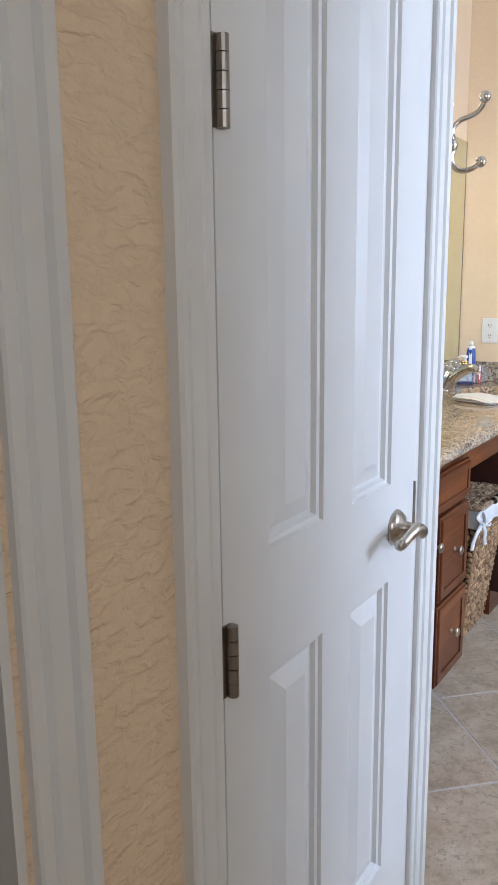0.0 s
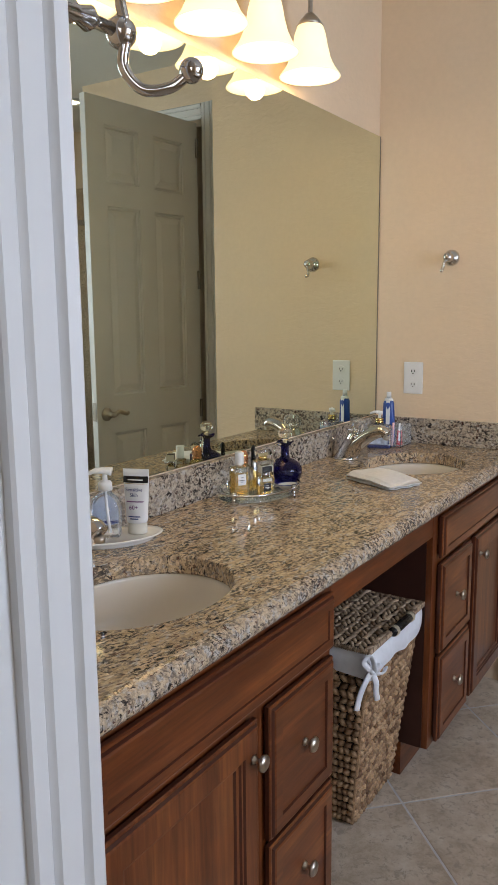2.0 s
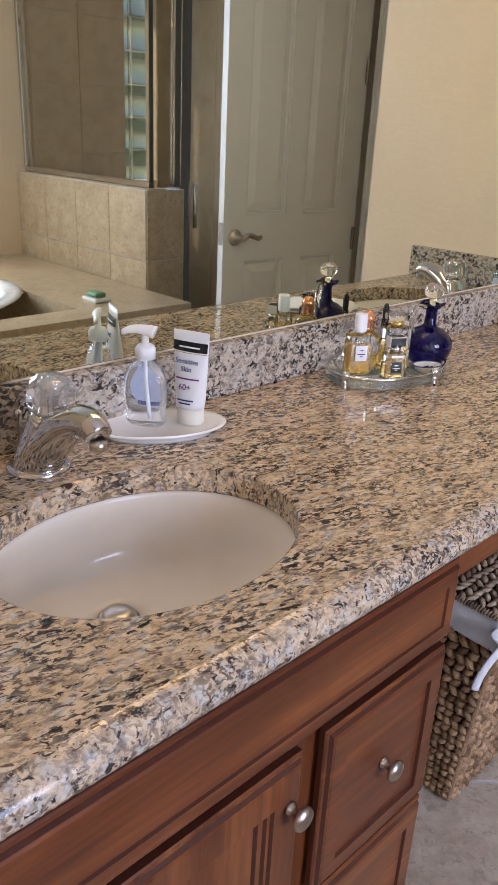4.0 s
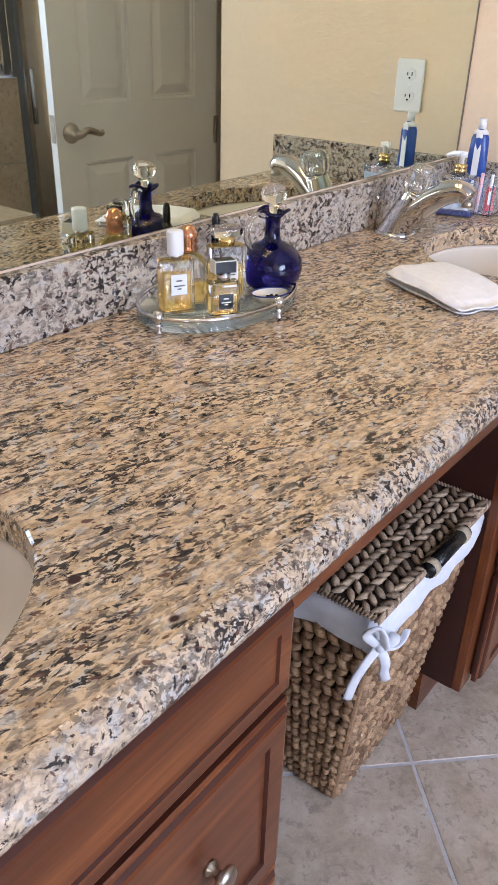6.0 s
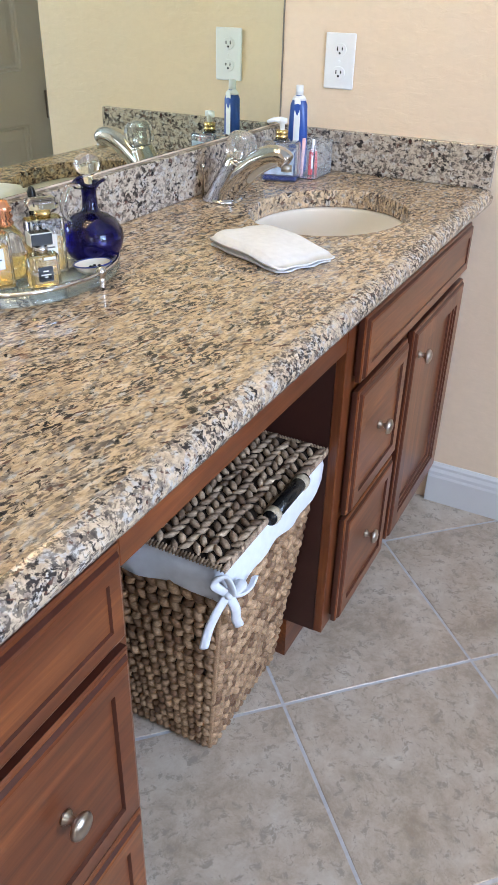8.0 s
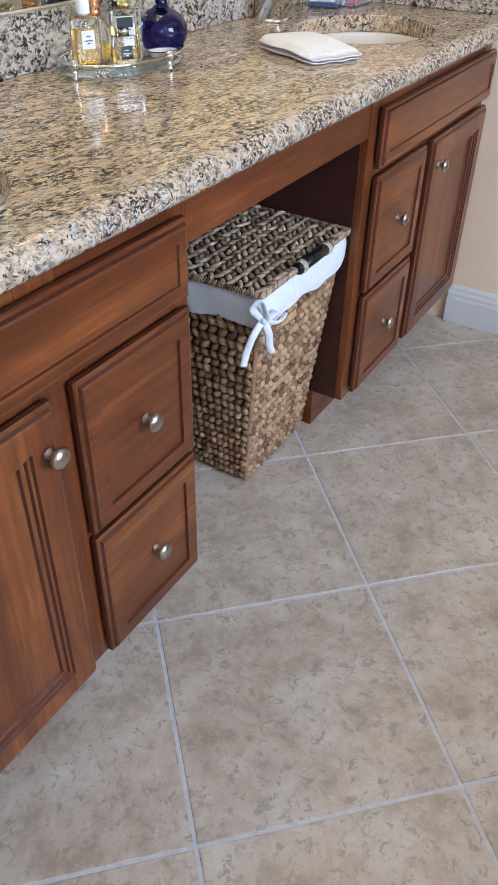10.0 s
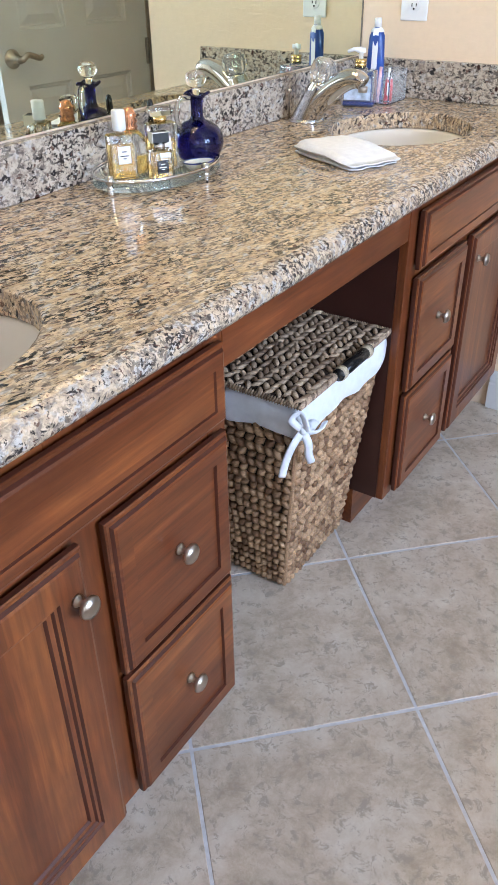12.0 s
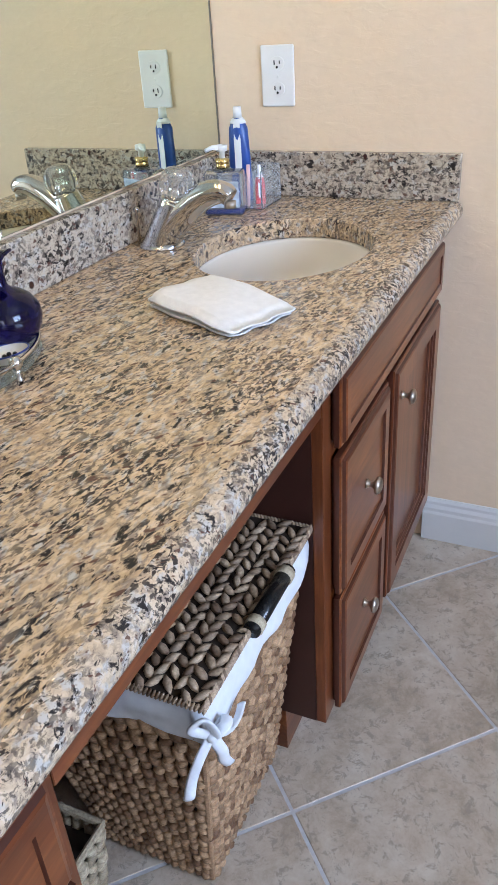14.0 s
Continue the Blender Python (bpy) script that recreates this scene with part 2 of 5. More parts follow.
def part(name, bm, mat, parent=None, label="", smooth=False, at=None):
    ob = new(name, mesh(name, bm, mat, smooth))
    if parent is not None:
        ob.parent = parent
    if at is not None:
        ob.matrix_basis = at if isinstance(at, Matrix) else Matrix.Translation(at)
    return tagged(ob, label)


def thing(name, at, label, category, group="", kind=""):
    ob = new(name)
    ob.empty_display_size = 0.05
    ob.matrix_basis = at if isinstance(at, Matrix) else Matrix.Translation(at)
    return tagged(ob, label, category, group, kind)


def box(x0, y0, z0, x1, y1, z1, bevel=0.0, seg=2, bm=None):
    bm = bm or bmesh.new()
    m = Matrix.Translation(((x0 + x1) / 2, (y0 + y1) / 2, (z0 + z1) / 2)) @ Matrix.Diagonal((abs(x1 - x0), abs(y1 - y0), abs(z1 - z0), 1))
    made = bmesh.ops.create_cube(bm, size=1, matrix=m)["verts"]
    if bevel:
        edges = list({e for v in made for e in v.link_edges})
        bmesh.ops.bevel(bm, geom=edges, offset=bevel, segments=seg, affect="EDGES", profile=0.5)
    return bm


def lathe(profile, segs=24, sx=1.0, sy=1.0, bm=None, m=None):
    """Turns (radius, height) pairs round z."""
    bm = bm or bmesh.new()
    m = m or Matrix.Identity(4)
    rings = []
    for r, z in profile:
        if r < 1e-6:
            rings.append([bm.verts.new(m @ Vector((0, 0, z)))])
        else:
            rings.append([bm.verts.new(m @ Vector((r * sx * math.cos(2 * math.pi * i / segs), r * sy * math.sin(2 * math.pi * i / segs), z))) for i in range(segs)])
    for a, b in zip(rings, rings[1:]):
        for i in range(segs):
            j = (i + 1) % segs
            loop = [a[i % len(a)], a[j % len(a)], b[j % len(b)], b[i % len(b)]]
            loop = list(dict.fromkeys(loop))
            if len(loop) > 2:
                bm.faces.new(loop)
    return bm


def tube(points, radii, segs=12, bm=None, cap=True, flat=1.0):
    """Sweeps a round section along points."""
    bm = bm or bmesh.new()
    pts = [Vector(p) for p in points]
    if isinstance(radii, (int, float)):
        radii = [radii] * len(pts)
    rings, side = [], None
    for i, p in enumerate(pts):
        d = (pts[min(i + 1, len(pts) - 1)] - pts[max(i - 1, 0)]).normalized()
        if side is None:
            side = d.orthogonal().normalized()
        side = (side - d * side.dot(d)).normalized()
        up = d.cross(side)
        rings.append([bm.verts.new(p + radii[i] * (math.cos(2 * math.pi * k / segs) * side + flat * math.sin(2 * math.pi * k / segs) * up)) for k in range(segs)])
    for a, b in zip(rings, rings[1:]):
        for k in range(segs):
            bm.faces.new((a[k], a[(k + 1) % segs], b[(k + 1) % segs], b[k]))
    if cap:
        bm.faces.new(rings[0][::-1])
        bm.faces.new(rings[-1])
    return bm


def smooth_path(keys, n=8):
    """A Catmull-Rom line through the key points."""
    k = [Vector(p) for p in keys]
    k = [2 * k[0] - k[1]] + k + [2 * k[-1] - k[-2]]
    out = []
    for a, b, c, d in zip(k, k[1:], k[2:], k[3:]):
        for i in range(n):
            t = i / n
            out.append(0.5 * (2 * b + (c - a) * t + (2 * a - 5 * b + 4 * c - d) * t * t + (3 * b - a - 3 * c + d) * t ** 3))
    return out + [k[-2]]


def sweep_profile(profile, path_a, path_b, out, up, bm=None):
    """A straight moulding: profile pairs (out, up) along the line a-b."""
    bm = bm or bmesh.new()
    a, b, out, up = Vector(path_a), Vector(path_b), Vector(out), Vector(up)
    ra = [bm.verts.new(a + out * o + up * u) for o, u in profile]
    rb = [bm.verts.new(b + out * o + up * u) for o, u in profile]
    for i in range(len(profile)):
        j = (i + 1) % len(profile)
        bm.faces.new((ra[i], ra[j], rb[j], rb[i]))
    bm.faces.new(ra[::-1])
    bm.faces.new(rb)
    return bm


DOOR_STEPS = [(0, 0), (0, 0.0145), (0.002, 0.0170), (0.006, 0.0175), (0.009, 0.0225), (0.013, 0.0240), (0.052, 0.0240), (0.0545, 0.0195), (0.059, 0.0195), (0.0615, 0.0150), (0.068, 0.0140), (0.071, 0.0095), (0.083, 0.0095)]
DRAWER_STEPS = [(0, 0), (0, 0.0145), (0.002, 0.0170), (0.006, 0.0175), (0.009, 0.0225), (0.013, 0.0240), (0.038, 0.0240), (0.0395, 0.0190), (0.045, 0.0190)]
SLAB_STEPS = [(0, 0), (0, 0.0145), (0.002, 0.0170), (0.006, 0.0175), (0.009, 0.0225), (0.013, 0.0240), (0.030, 0.0240), (0.0315, 0.0205), (0.036, 0.0205)]


def stepped_panel(w, h, steps):
    """A slab in the local y-z plane facing +x, moulded in (inset, height) steps; the back's centre is the origin."""
    bm = bmesh.new()
    rings = []
    for inset, x in steps:
        rings.append([bm.verts.new((x, sy * (w / 2 - inset), sz * (h / 2 - inset))) for sy, sz in ((-1, -1), (1, -1), (1, 1), (-1, 1))])
    bm.faces.new(rings[0][::-1])
    for a, b in zip(rings, rings[1:]):
        for i in range(4):
            bm.faces.new((a[i], a[(i + 1) % 4], b[(i + 1) % 4], b[i]))
    bm.faces.new(rings[-1])
    return bm


def words(name, text, size, mat, parent, m, align="CENTER"):
    cu = bpy.data.curves.new(name, "FONT")
    cu.body, cu.size, cu.align_x, cu.align_y, cu.extrude = text, size, align, "CENTER", 0.0002
    tmp = bpy.data.objects.new(name, cu)
    me = bpy.data.meshes.new_from_object(tmp)
    bpy.data.objects.remove(tmp)
    me.materials.clear()
    me.materials.append(mat)
    ob = new(name, me)
    ob.parent = parent
    ob.matrix_basis = m
    return ob


# ---- structure ----
TOP, END, WEST, CEILING = 0.914, 3.81, -1.246, 2.75
SIDE, RETURN = -0.487, 1.417


def setting(name, bm, mat, label, smooth=False):
    return tagged(part(name, bm, mat, None, "", smooth), label, "structure", "", "structure")


def boxes(*rows):
    bm = bmesh.new()
    for r in rows:
        box(*r, bm=bm)
    return bm


floor = setting("floor", boxes((-1.5, -1.15, -0.08, 2.5, 5.7, -0.0012)), GROUT, "beige ceramic tile floor laid diagonally with pale grout")
setting("ceiling", boxes((-1.5, -1.15, CEILING, 2.5, 5.7, CEILING + 0.1)), CEIL, "off-white painted ceiling with recessed lights")
setting("wall_west", boxes((WEST - 0.12, RETURN - 0.08, 0, WEST, END + 0.12, CEILING)), PEACH, "peach painted wall behind the vanity mirror")
setting("wall_north", boxes((WEST, END, 0, -0.45, END + 0.12, CEILING), (-0.57, END + 0.12, 0, -0.45, 4.42, CEILING), (-0.57, 4.42, 0, 0.05, 4.54, CEILING),
                            (0.05, 4.42, 2.45, 0.82, 4.54, CEILING), (0.82, 4.42, 0, 0.91, 4.54, CEILING)), PEACH, "peach textured wall at the end of the vanity")
setting("wall_return", boxes((WEST, RETURN - 0.08, 0, SIDE, RETURN, CEILING)), PEACH, "peach wall closing the vanity niche")
setting("wall_closet", boxes((SIDE - 0.12, -1.0, 0, SIDE, -0.45, CEILING), (SIDE - 0.12, -0.45, 2.45, SIDE, 0.320, CEILING), (SIDE - 0.12, 0.320, 0, SIDE, 0.628, CEILING),
                             (SIDE - 0.12, 0.628, 2.45, SIDE, 1.335, CEILING), (SIDE - 0.12, 1.335, 0, SIDE, RETURN - 0.08, CEILING)), PEACH_ROUGH, "peach knockdown-textured wall with two doorways")
# unseen wall, added to block part of the tub window's light
setting("wall_light_block", boxes((0.45, 1.18, 0, 2.3, 1.30, CEILING)), PEACH, "unseen peach partition added to hold window light off the closet door")
setting("wall_south", boxes((-1.5, -1.12, 0, 2.42, -1.0, CEILING)), PEACH, "peach painted wall behind the entry")
W0, W1, WZ0, WZ1 = 1.45, 2.80, 1.02, 2.42
G0, G1, GZ0, GZ1 = 4.60, 4.96, 0.98, 2.20
setting("wall_east", boxes((2.3, -1.0, 0, 2.42, W0, CEILING), (2.3, W0, 0, 2.42, W1, WZ0), (2.3, W0, WZ1, 2.42, W1, CEILING), (2.3, W1, 0, 2.42, G0, CEILING),
                           (2.3, G0, 0, 2.42, G1, GZ0), (2.3, G0, GZ1, 2.42, G1, CEILING), (2.3, G1, 0, 2.42, 5.32, CEILING)), PEACH, "peach outside wall with a window over the bathtub")
setting("wall_shower", boxes((0.91, 5.2, 0, 2.3, 5.32, CEILING), (0.83, 4.54, 0, 0.91, 5.6, CEILING)), PEACH, "peach wall round the shower")
# unseen rooms behind the doorways, their shade painted on
setting("wall_closet_back", boxes((-1.5, -1.0, 0, -1.38, RETURN - 0.08, CEILING), (-1.38, 0.42, 0, SIDE - 0.12, 0.52, CEILING)), CLOSET_SHADE, "closet walls behind the doorways, coloured dark as shade")
setting("wall_toilet_room", boxes((-0.69, 4.54, 0, -0.57, 5.7, CEILING), (-0.69, 5.6, 0, 0.91, 5.7, CEILING)), CLOSET_SHADE, "small room walls behind the open door, coloured dark as shade")

# baseboards
BASE = [(0, 0), (0.015, 0), (0.015, 0.085), (0.012, 0.092), (0.012, 0.102), (0.008, 0.112), (0.008, 0.12), (0.003, 0.13), (0, 0.13)]


def baseboard(a, b, out):
    setting("baseboard", sweep_profile(BASE, a, b, out, (0, 0, 1)), WHITE, "white painted moulded baseboard")


baseboard((-0.702, END, 0), (-0.435, END, 0), (0, -1, 0))
baseboard((-0.45, END, 0), (-0.45, 4.42, 0), (1, 0, 0))
baseboard((-0.45, 4.42, 0), (-0.045, 4.42, 0), (0, -1, 0))
baseboard((SIDE, 0.408, 0), (SIDE, 0.558, 0), (1, 0, 0))

# moulded door casings
CASE = [(0, 0), (0.010, 0), (0.013, 0.003), (0.013, 0.018), (0.009, 0.022), (0.015, 0.027), (0.015, 0.052), (0.010, 0.056), (0.018, 0.061), (0.020, 0.073), (0.016, 0.078), (0, 0.078)]


def casing_upright(name, x, y, out, across, height, label="white moulded door casing"):
    setting(name, sweep_profile(CASE, (x, y, 0), (x, y, height), out, across), WHITE, label)


casing_upright("trim_1", SIDE, 0.638, (1, 0, 0), (0, -1, 0), 2.53)
casing_upright("trim_2", SIDE, 1.330, (1, 0, 0), (0, 1, 0), 2.53)
setting("trim_3", sweep_profile(CASE, (SIDE, 0.638, 2.44), (SIDE, 1.330, 2.44), (1, 0, 0), (0, 0, 1)), WHITE, "white moulded door head casing")
casing_upright("trim_4", SIDE, 0.328, (1, 0, 0), (0, 1, 0), 2.53, "white moulded casing of a dark doorway")
casing_upright("trim_5", 0.045, 4.42, (0, -1, 0), (-1, 0, 0), 2.53)
casing_upright("trim_6", 0.825, 4.42, (0, -1, 0), (1, 0, 0), 2.53)
setting("trim_7", sweep_profile(CASE, (0.045, 4.42, 2.45), (0.825, 4.42, 2.45), (0, -1, 0), (0, 0, 1)), WHITE, "white moulded door head casing")
setting("trim_8", boxes((SIDE - 0.12, 1.298, 0, SIDE + 0.001, 1.3345, 2.44), (SIDE - 0.12, 0.6285, 0, SIDE + 0.001, 0.6385, 2.44), (SIDE - 0.10, 1.284, 0, SIDE - 0.030, 1.2975, 2.43)), WHITE, "white door jamb")
setting("trim_9", boxes((SIDE - 0.12, 0.308, 0, SIDE + 0.001, 0.3195, 2.44)), WHITE, "white door jamb of a dark doorway")
setting("trim_10", boxes((0.03, 4.422, 0, 0.048, 4.54, 2.45), (0.806, 4.422, 0, 0.8195, 4.54, 2.45)), WHITE, "white door jamb")


# ---- doors ----
def panel_door(name, width, at, label):
    """An eight foot six-panel door: hinge edge at local y 0, face at x 0."""
    door = thing(name, at, label, "door", "", "structure")
    stile, mid, t = 0.112, 0.102, 0.035
    pw = (width - 2 * stile - mid) / 2
    rows = [(0.225, 0.840), (1.028, 1.94), (2.05, 2.31)]
    bm = bmesh.new()
    ys = [0.0, stile, stile + pw, stile + pw + mid, width - stile, width]
    for a, b in ((ys[0], ys[1]), (ys[2], ys[3]), (ys[4], ys[5])):
        box(-t, a, 0.01, 0, b, 2.43, bm=bm)
    for a, b in ((ys[1], ys[2]), (ys[3], ys[4])):
        zs = [0.01] + [z for r in rows for z in r] + [2.43]
        for z0, z1 in zip(zs[::2], zs[1::2]):
            box(-t, a, z0, 0, b, z1, bm=bm)
    part("frame", bm, DOORW, door)
    for a in (ys[1], ys[3]):
        for z0, z1 in rows:
            bm = bmesh.new()
            for face in (1, -1):
                steps = [(0, 0.0), (0.003, -0.006), (0.010, -0.0075), (0.014, -0.0155), (0.020, -0.0155), (0.050, -0.004)]
                rings = []
                for inset, d in steps:
                    x = d if face > 0 else -t - d
                    rings.append([bm.verts.new((x, y, z)) for y, z in ((a + inset, z0 + inset), (a + pw - inset, z0 + inset), (a + pw - inset, z1 - inset), (a + inset, z1 - inset))])
                for r, s in zip(rings, rings[1:]):
                    for i in range(4):
                        bm.faces.new((r[i], r[(i + 1) % 4], s[(i + 1) % 4], s[i]))
                bm.faces.new(rings[-1])
            part("panel", bm, DOORW, door)
    for z in (0.22, 0.906, 1.611, 2.30):
        bm = box(-0.004, -0.006, z - 0.050, 0.002, 0.014, z + 0.050)
        for k in range(5):
            z0 = z - 0.050 + k * 0.020
            lathe([(0, 0), (0.0078, 0), (0.0078, 0.0188), (0, 0.0188)], 12, bm=bm, m=Matrix.Translation((0.007, 0.010, z0)))
        part("hinge", bm, BRONZE, door, "dark steel butt hinge")
    return door, width


def lever(door, y, face, toward):
    """A curved nickel lever on a round rose; face: +1 or -1 side, toward: direction of the grip along y."""
    x = 0.0 if face > 0 else -0.035
    turn = Matrix.Translation((x, y, 0.940)) @ pose(0, 0, 0, 0, 90 * face, 0)
    h = part("handle", lathe([(0, 0), (0.034, 0), (0.034, 0.004), (0.028, 0.012), (0.014, 0.018), (0.0125, 0.045), (0.0145, 0.052), (0, 0.055)], 32, m=turn), NICKEL, door, "brushed nickel lever handle", True)
    f = face
    grip = smooth_path([(x + f * 0.040, y, 0.940), (x + f * 0.056, y + toward * 0.006, 0.940), (x + f * 0.056, y + toward * 0.03, 0.953), (x + f * 0.052, y + toward * 0.062, 0.946), (x + f * 0.050, y + toward * 0.088, 0.938), (x + f * 0.050, y + toward * 0.102, 0.944)], 5)
    n = len(grip)
    part("lever", tube(grip, [0.0135 - 0.004 * i / n for i in range(n)], 14, flat=0.8), NICKEL, h, "", True)


closet_door, w = panel_door("door_1", 0.640, pose(SIDE + 0.011, 0.641, 0), "closed white six-panel door with nickel lever and dark hinges")
lever(closet_door, w - 0.086, 1, -1)
part("latch_plate", box(-0.02, w + 0.0005, 0.89, 0.003, w + 0.006, 1.01), BRONZE, closet_door, "dark strike plate")
hinge, tip = Vector((0.075, 4.405)), Vector((0.150, 3.649))
turn = math.degrees(math.atan2(tip.y - hinge.y, tip.x - hinge.x)) - 90
open_door, w = panel_door("door_2", 0.760, pose(hinge.x, hinge.y, 0, 0, 0, turn), "white six-panel door standing open, lever on its free edge")
lever(open_door, w - 0.06, 1, -1)
lever(open_door, w - 0.06, -1, -1)
part("latch_plate", box(-0.03, w - 0.001, 0.91, -0.005, w + 0.002, 1.0), BRONZE, open_door, "brass latch plate")

# ---- windows ----
bm = boxes((2.31, W0, WZ0, 2.37, W0 + 0.05, WZ1), (2.31, W1 - 0.05, WZ0, 2.37, W1, WZ1), (2.31, W0 + 0.05, WZ0, 2.37, W1 - 0.05, WZ0 + 0.05), (2.31, W0 + 0.05, WZ1 - 0.05, 2.37, W1 - 0.05, WZ1))
tub_window = setting("window_1", bm, WHITE, "white framed window over the bathtub")
pane = part("pane", box(2.335, W0 + 0.05, WZ0 + 0.05, 2.341, W1 - 0.05, WZ1 - 0.05), GLASS, tub_window)
pane.visible_shadow = False
block_window = setting("window_2", boxes((2.30, G0, GZ0, 2.41, G1, GZ0 + 0.012), (2.30, G0, GZ1 - 0.012, 2.41, G1, GZ1)), WHITE, "glass block window in the shower wall")
nz = 6
step = (GZ1 - GZ0 - 0.024) / nz
for i in range(2):
    for k in range(nz):
        y0, z0 = G0 + 0.004 + i * 0.178, GZ0 + 0.012 + k * step
        b = part("glass_block", box(2.32, y0, z0 + 0.004, 2.39, y0 + 0.172, z0 + step - 0.004, 0.012), GREENGLASS, block_window, "", True)
        b.visible_shadow = False


# garden beyond the glass blocks
def hedge(at, label):
    ob = thing("hedge", at, label, "hedge")
    part("trunk", tube([(0, 0, 0), (0.03, 0.02, 0.7), (0, 0.05, 1.6)], [0.05, 0.04, 0.02], 8), CORE, ob)
    bm, rng = bmesh.new(), random.Random(5)
    for _ in range(900):
        c = Vector((rng.gauss(0, 0.45), rng.gauss(0, 0.7), 0.25 + abs(rng.gauss(1.1, 0.6))))
        d = Vector((rng.uniform(-1, 1), rng.uniform(-1, 1), rng.uniform(-0.4, 1))).normalized()
        s = d.orthogonal().normalized() * rng.uniform(0.02, 0.035)
        d *= rng.uniform(0.06, 0.11)
        bm.faces.new([bm.verts.new(p) for p in (c, c + d * 0.5 + s, c + d, c + d * 0.5 - s)])
    tagged(part("crown", bm, LEAF, ob), "", "", "", "stuff")


setting("ground", boxes((2.5, -8, -0.2, 40, 30, -0.02)), LEAF, "green lawn outside the windows")
hedge((5.6, 9.4, -0.02), "green garden shrub outside the shower window")
hedge((4.6, 2.6, -0.02), "green garden shrub outside the bathtub window")


# ---- vanity ----
FACE, EDGE = -0.714, -0.660
SINKS = [(-0.918, 1.974), (-0.917, 3.398)]
RX, RY = 0.165, 0.206


def oval(cx, cy, rx, ry, z, n=48):
    return [(cx + rx * math.cos(2 * math.pi * i / n), cy + ry * math.sin(2 * math.pi * i / n), z) for i in range(n)]


def countertop():
    bm = bmesh.new()
    back, y0, y1 = WEST + 0.004, RETURN + 0.002, END - 0.002
    lip = [(EDGE - 0.026, TOP), (EDGE - 0.019, TOP - 0.001), (EDGE - 0.012, TOP - 0.0035), (EDGE - 0.006, TOP - 0.008), (EDGE - 0.002, TOP - 0.014), (EDGE, TOP - 0.022), (EDGE - 0.001, TOP - 0.030), (EDGE - 0.005, TOP - 0.037), (EDGE - 0.012, TOP - 0.040)]
    for z, fx in ((TOP, lip[0][0]), (TOP - 0.04, lip[-1][0])):
        loops = [[bm.verts.new(p) for p in ((back, y0, z), (fx, y0, z), (fx, y1, z), (back, y1, z))]]
        loops += [[bm.verts.new(p) for p in oval(cx, cy, RX, RY, z)] for cx, cy in SINKS]
        edges = []
        for lp in loops:
            edges += [bm.edges.new((a, b)) for a, b in zip(lp, lp[1:] + lp[:1])]
        bmesh.ops.triangle_fill(bm, use_beauty=True, use_dissolve=False, edges=edges)
    for cx, cy in SINKS:
        rings = [[bm.verts.new(p) for p in oval(cx, cy, RX + d, RY + d, TOP - h)] for d, h in ((0.0, 0.0), (-0.003, 0.002), (-0.0035, 0.036), (0.0, 0.04))]
        for a, b in zip(rings, rings[1:]):
            for i in range(len(a)):
                j = (i + 1) % len(a)
                bm.faces.new((a[i], a[j], b[j], b[i]))
    bmesh.ops.remove_doubles(bm, verts=bm.verts[:], dist=0.0002)
    top = tagged(part("countertop", bm, GRANITE), "polished beige and black speckled granite vanity countertop", "countertop")
    bm = bmesh.new()
    ra = [bm.verts.new((x, y0, z)) for x, z in lip]
    rb = [bm.verts.new((x, y1, z)) for x, z in lip]
    for i in range(len(lip) - 1):
        bm.faces.new((ra[i], rb[i], rb[i + 1], ra[i + 1]))
    part("front_edge", bm, GRANITE_EDGE, top, "rounded granite front edge", True)


countertop()
tagged(part("backsplash", box(WEST + 0.001, RETURN + 0.004, TOP + 0.0005, WEST + 0.024, END - 0.024, TOP + 0.098, 0.002), GRANITE_SPLASH), "low speckled granite backsplash under the mirror", "backsplash")
tagged(part("backsplash", box(WEST + 0.001, END - 0.022, TOP + 0.0005, EDGE - 0.010, END - 0.001, TOP + 0.098, 0.002), GRANITE_SPLASH), "low speckled granite side splash on the end wall", "backsplash")

# knobs and fronts
KNOB = mesh("knob", lathe([(0, 0), (0.009, 0), (0.0085, 0.003), (0.0055, 0.006), (0.005, 0.012), (0.008, 0.016), (0.0155, 0.019), (0.0165, 0.022), (0.0145, 0.026), (0.008, 0.029), (0, 0.030)], 20, m=pose(0, 0, 0, 0, 90, 0)), NICKEL, True)


def knob(parent, y, z, face):
    k = new("knob", KNOB)
    k.parent = parent
    k.matrix_basis = Matrix.Translation((face, y, z))
    tagged(k, "brushed nickel knob")


def front(cabinet, name, y0, y1, z0, z1, knob_at=None, panel=True):
    w, h = y1 - y0, z1 - z0
    holder_at = Vector((FACE + 0.001, (y0 + y1) / 2, (z0 + z1) / 2))
    wide = w > h * 1.2
    steps = DOOR_STEPS if panel else DRAWER_STEPS if h > 0.2 else SLAB_STEPS
    # the back edge is rebated, which leaves a shadow gap round the front
    bm = stepped_panel(w, h, [(0.008, 0.0), (0.008, 0.006)] + [(i, max(x, 0.006)) for i, x in steps])
    ob = part(name, bm, WOOD_H if wide or not panel else WOOD_V, cabinet, at=holder_at)
    # dark glaze lies in the mouldings; their shade is coloured in with it
    ob.data.materials.append(GLAZE_SHADE)
    for face in ob.data.polygons:
        if abs(face.normal.x) < 0.6:
            face.material_index = 1
    if knob_at:
        knob(ob, knob_at[0] - holder_at.y, knob_at[1] - holder_at.z, 0.0238 if panel else 0.0188)


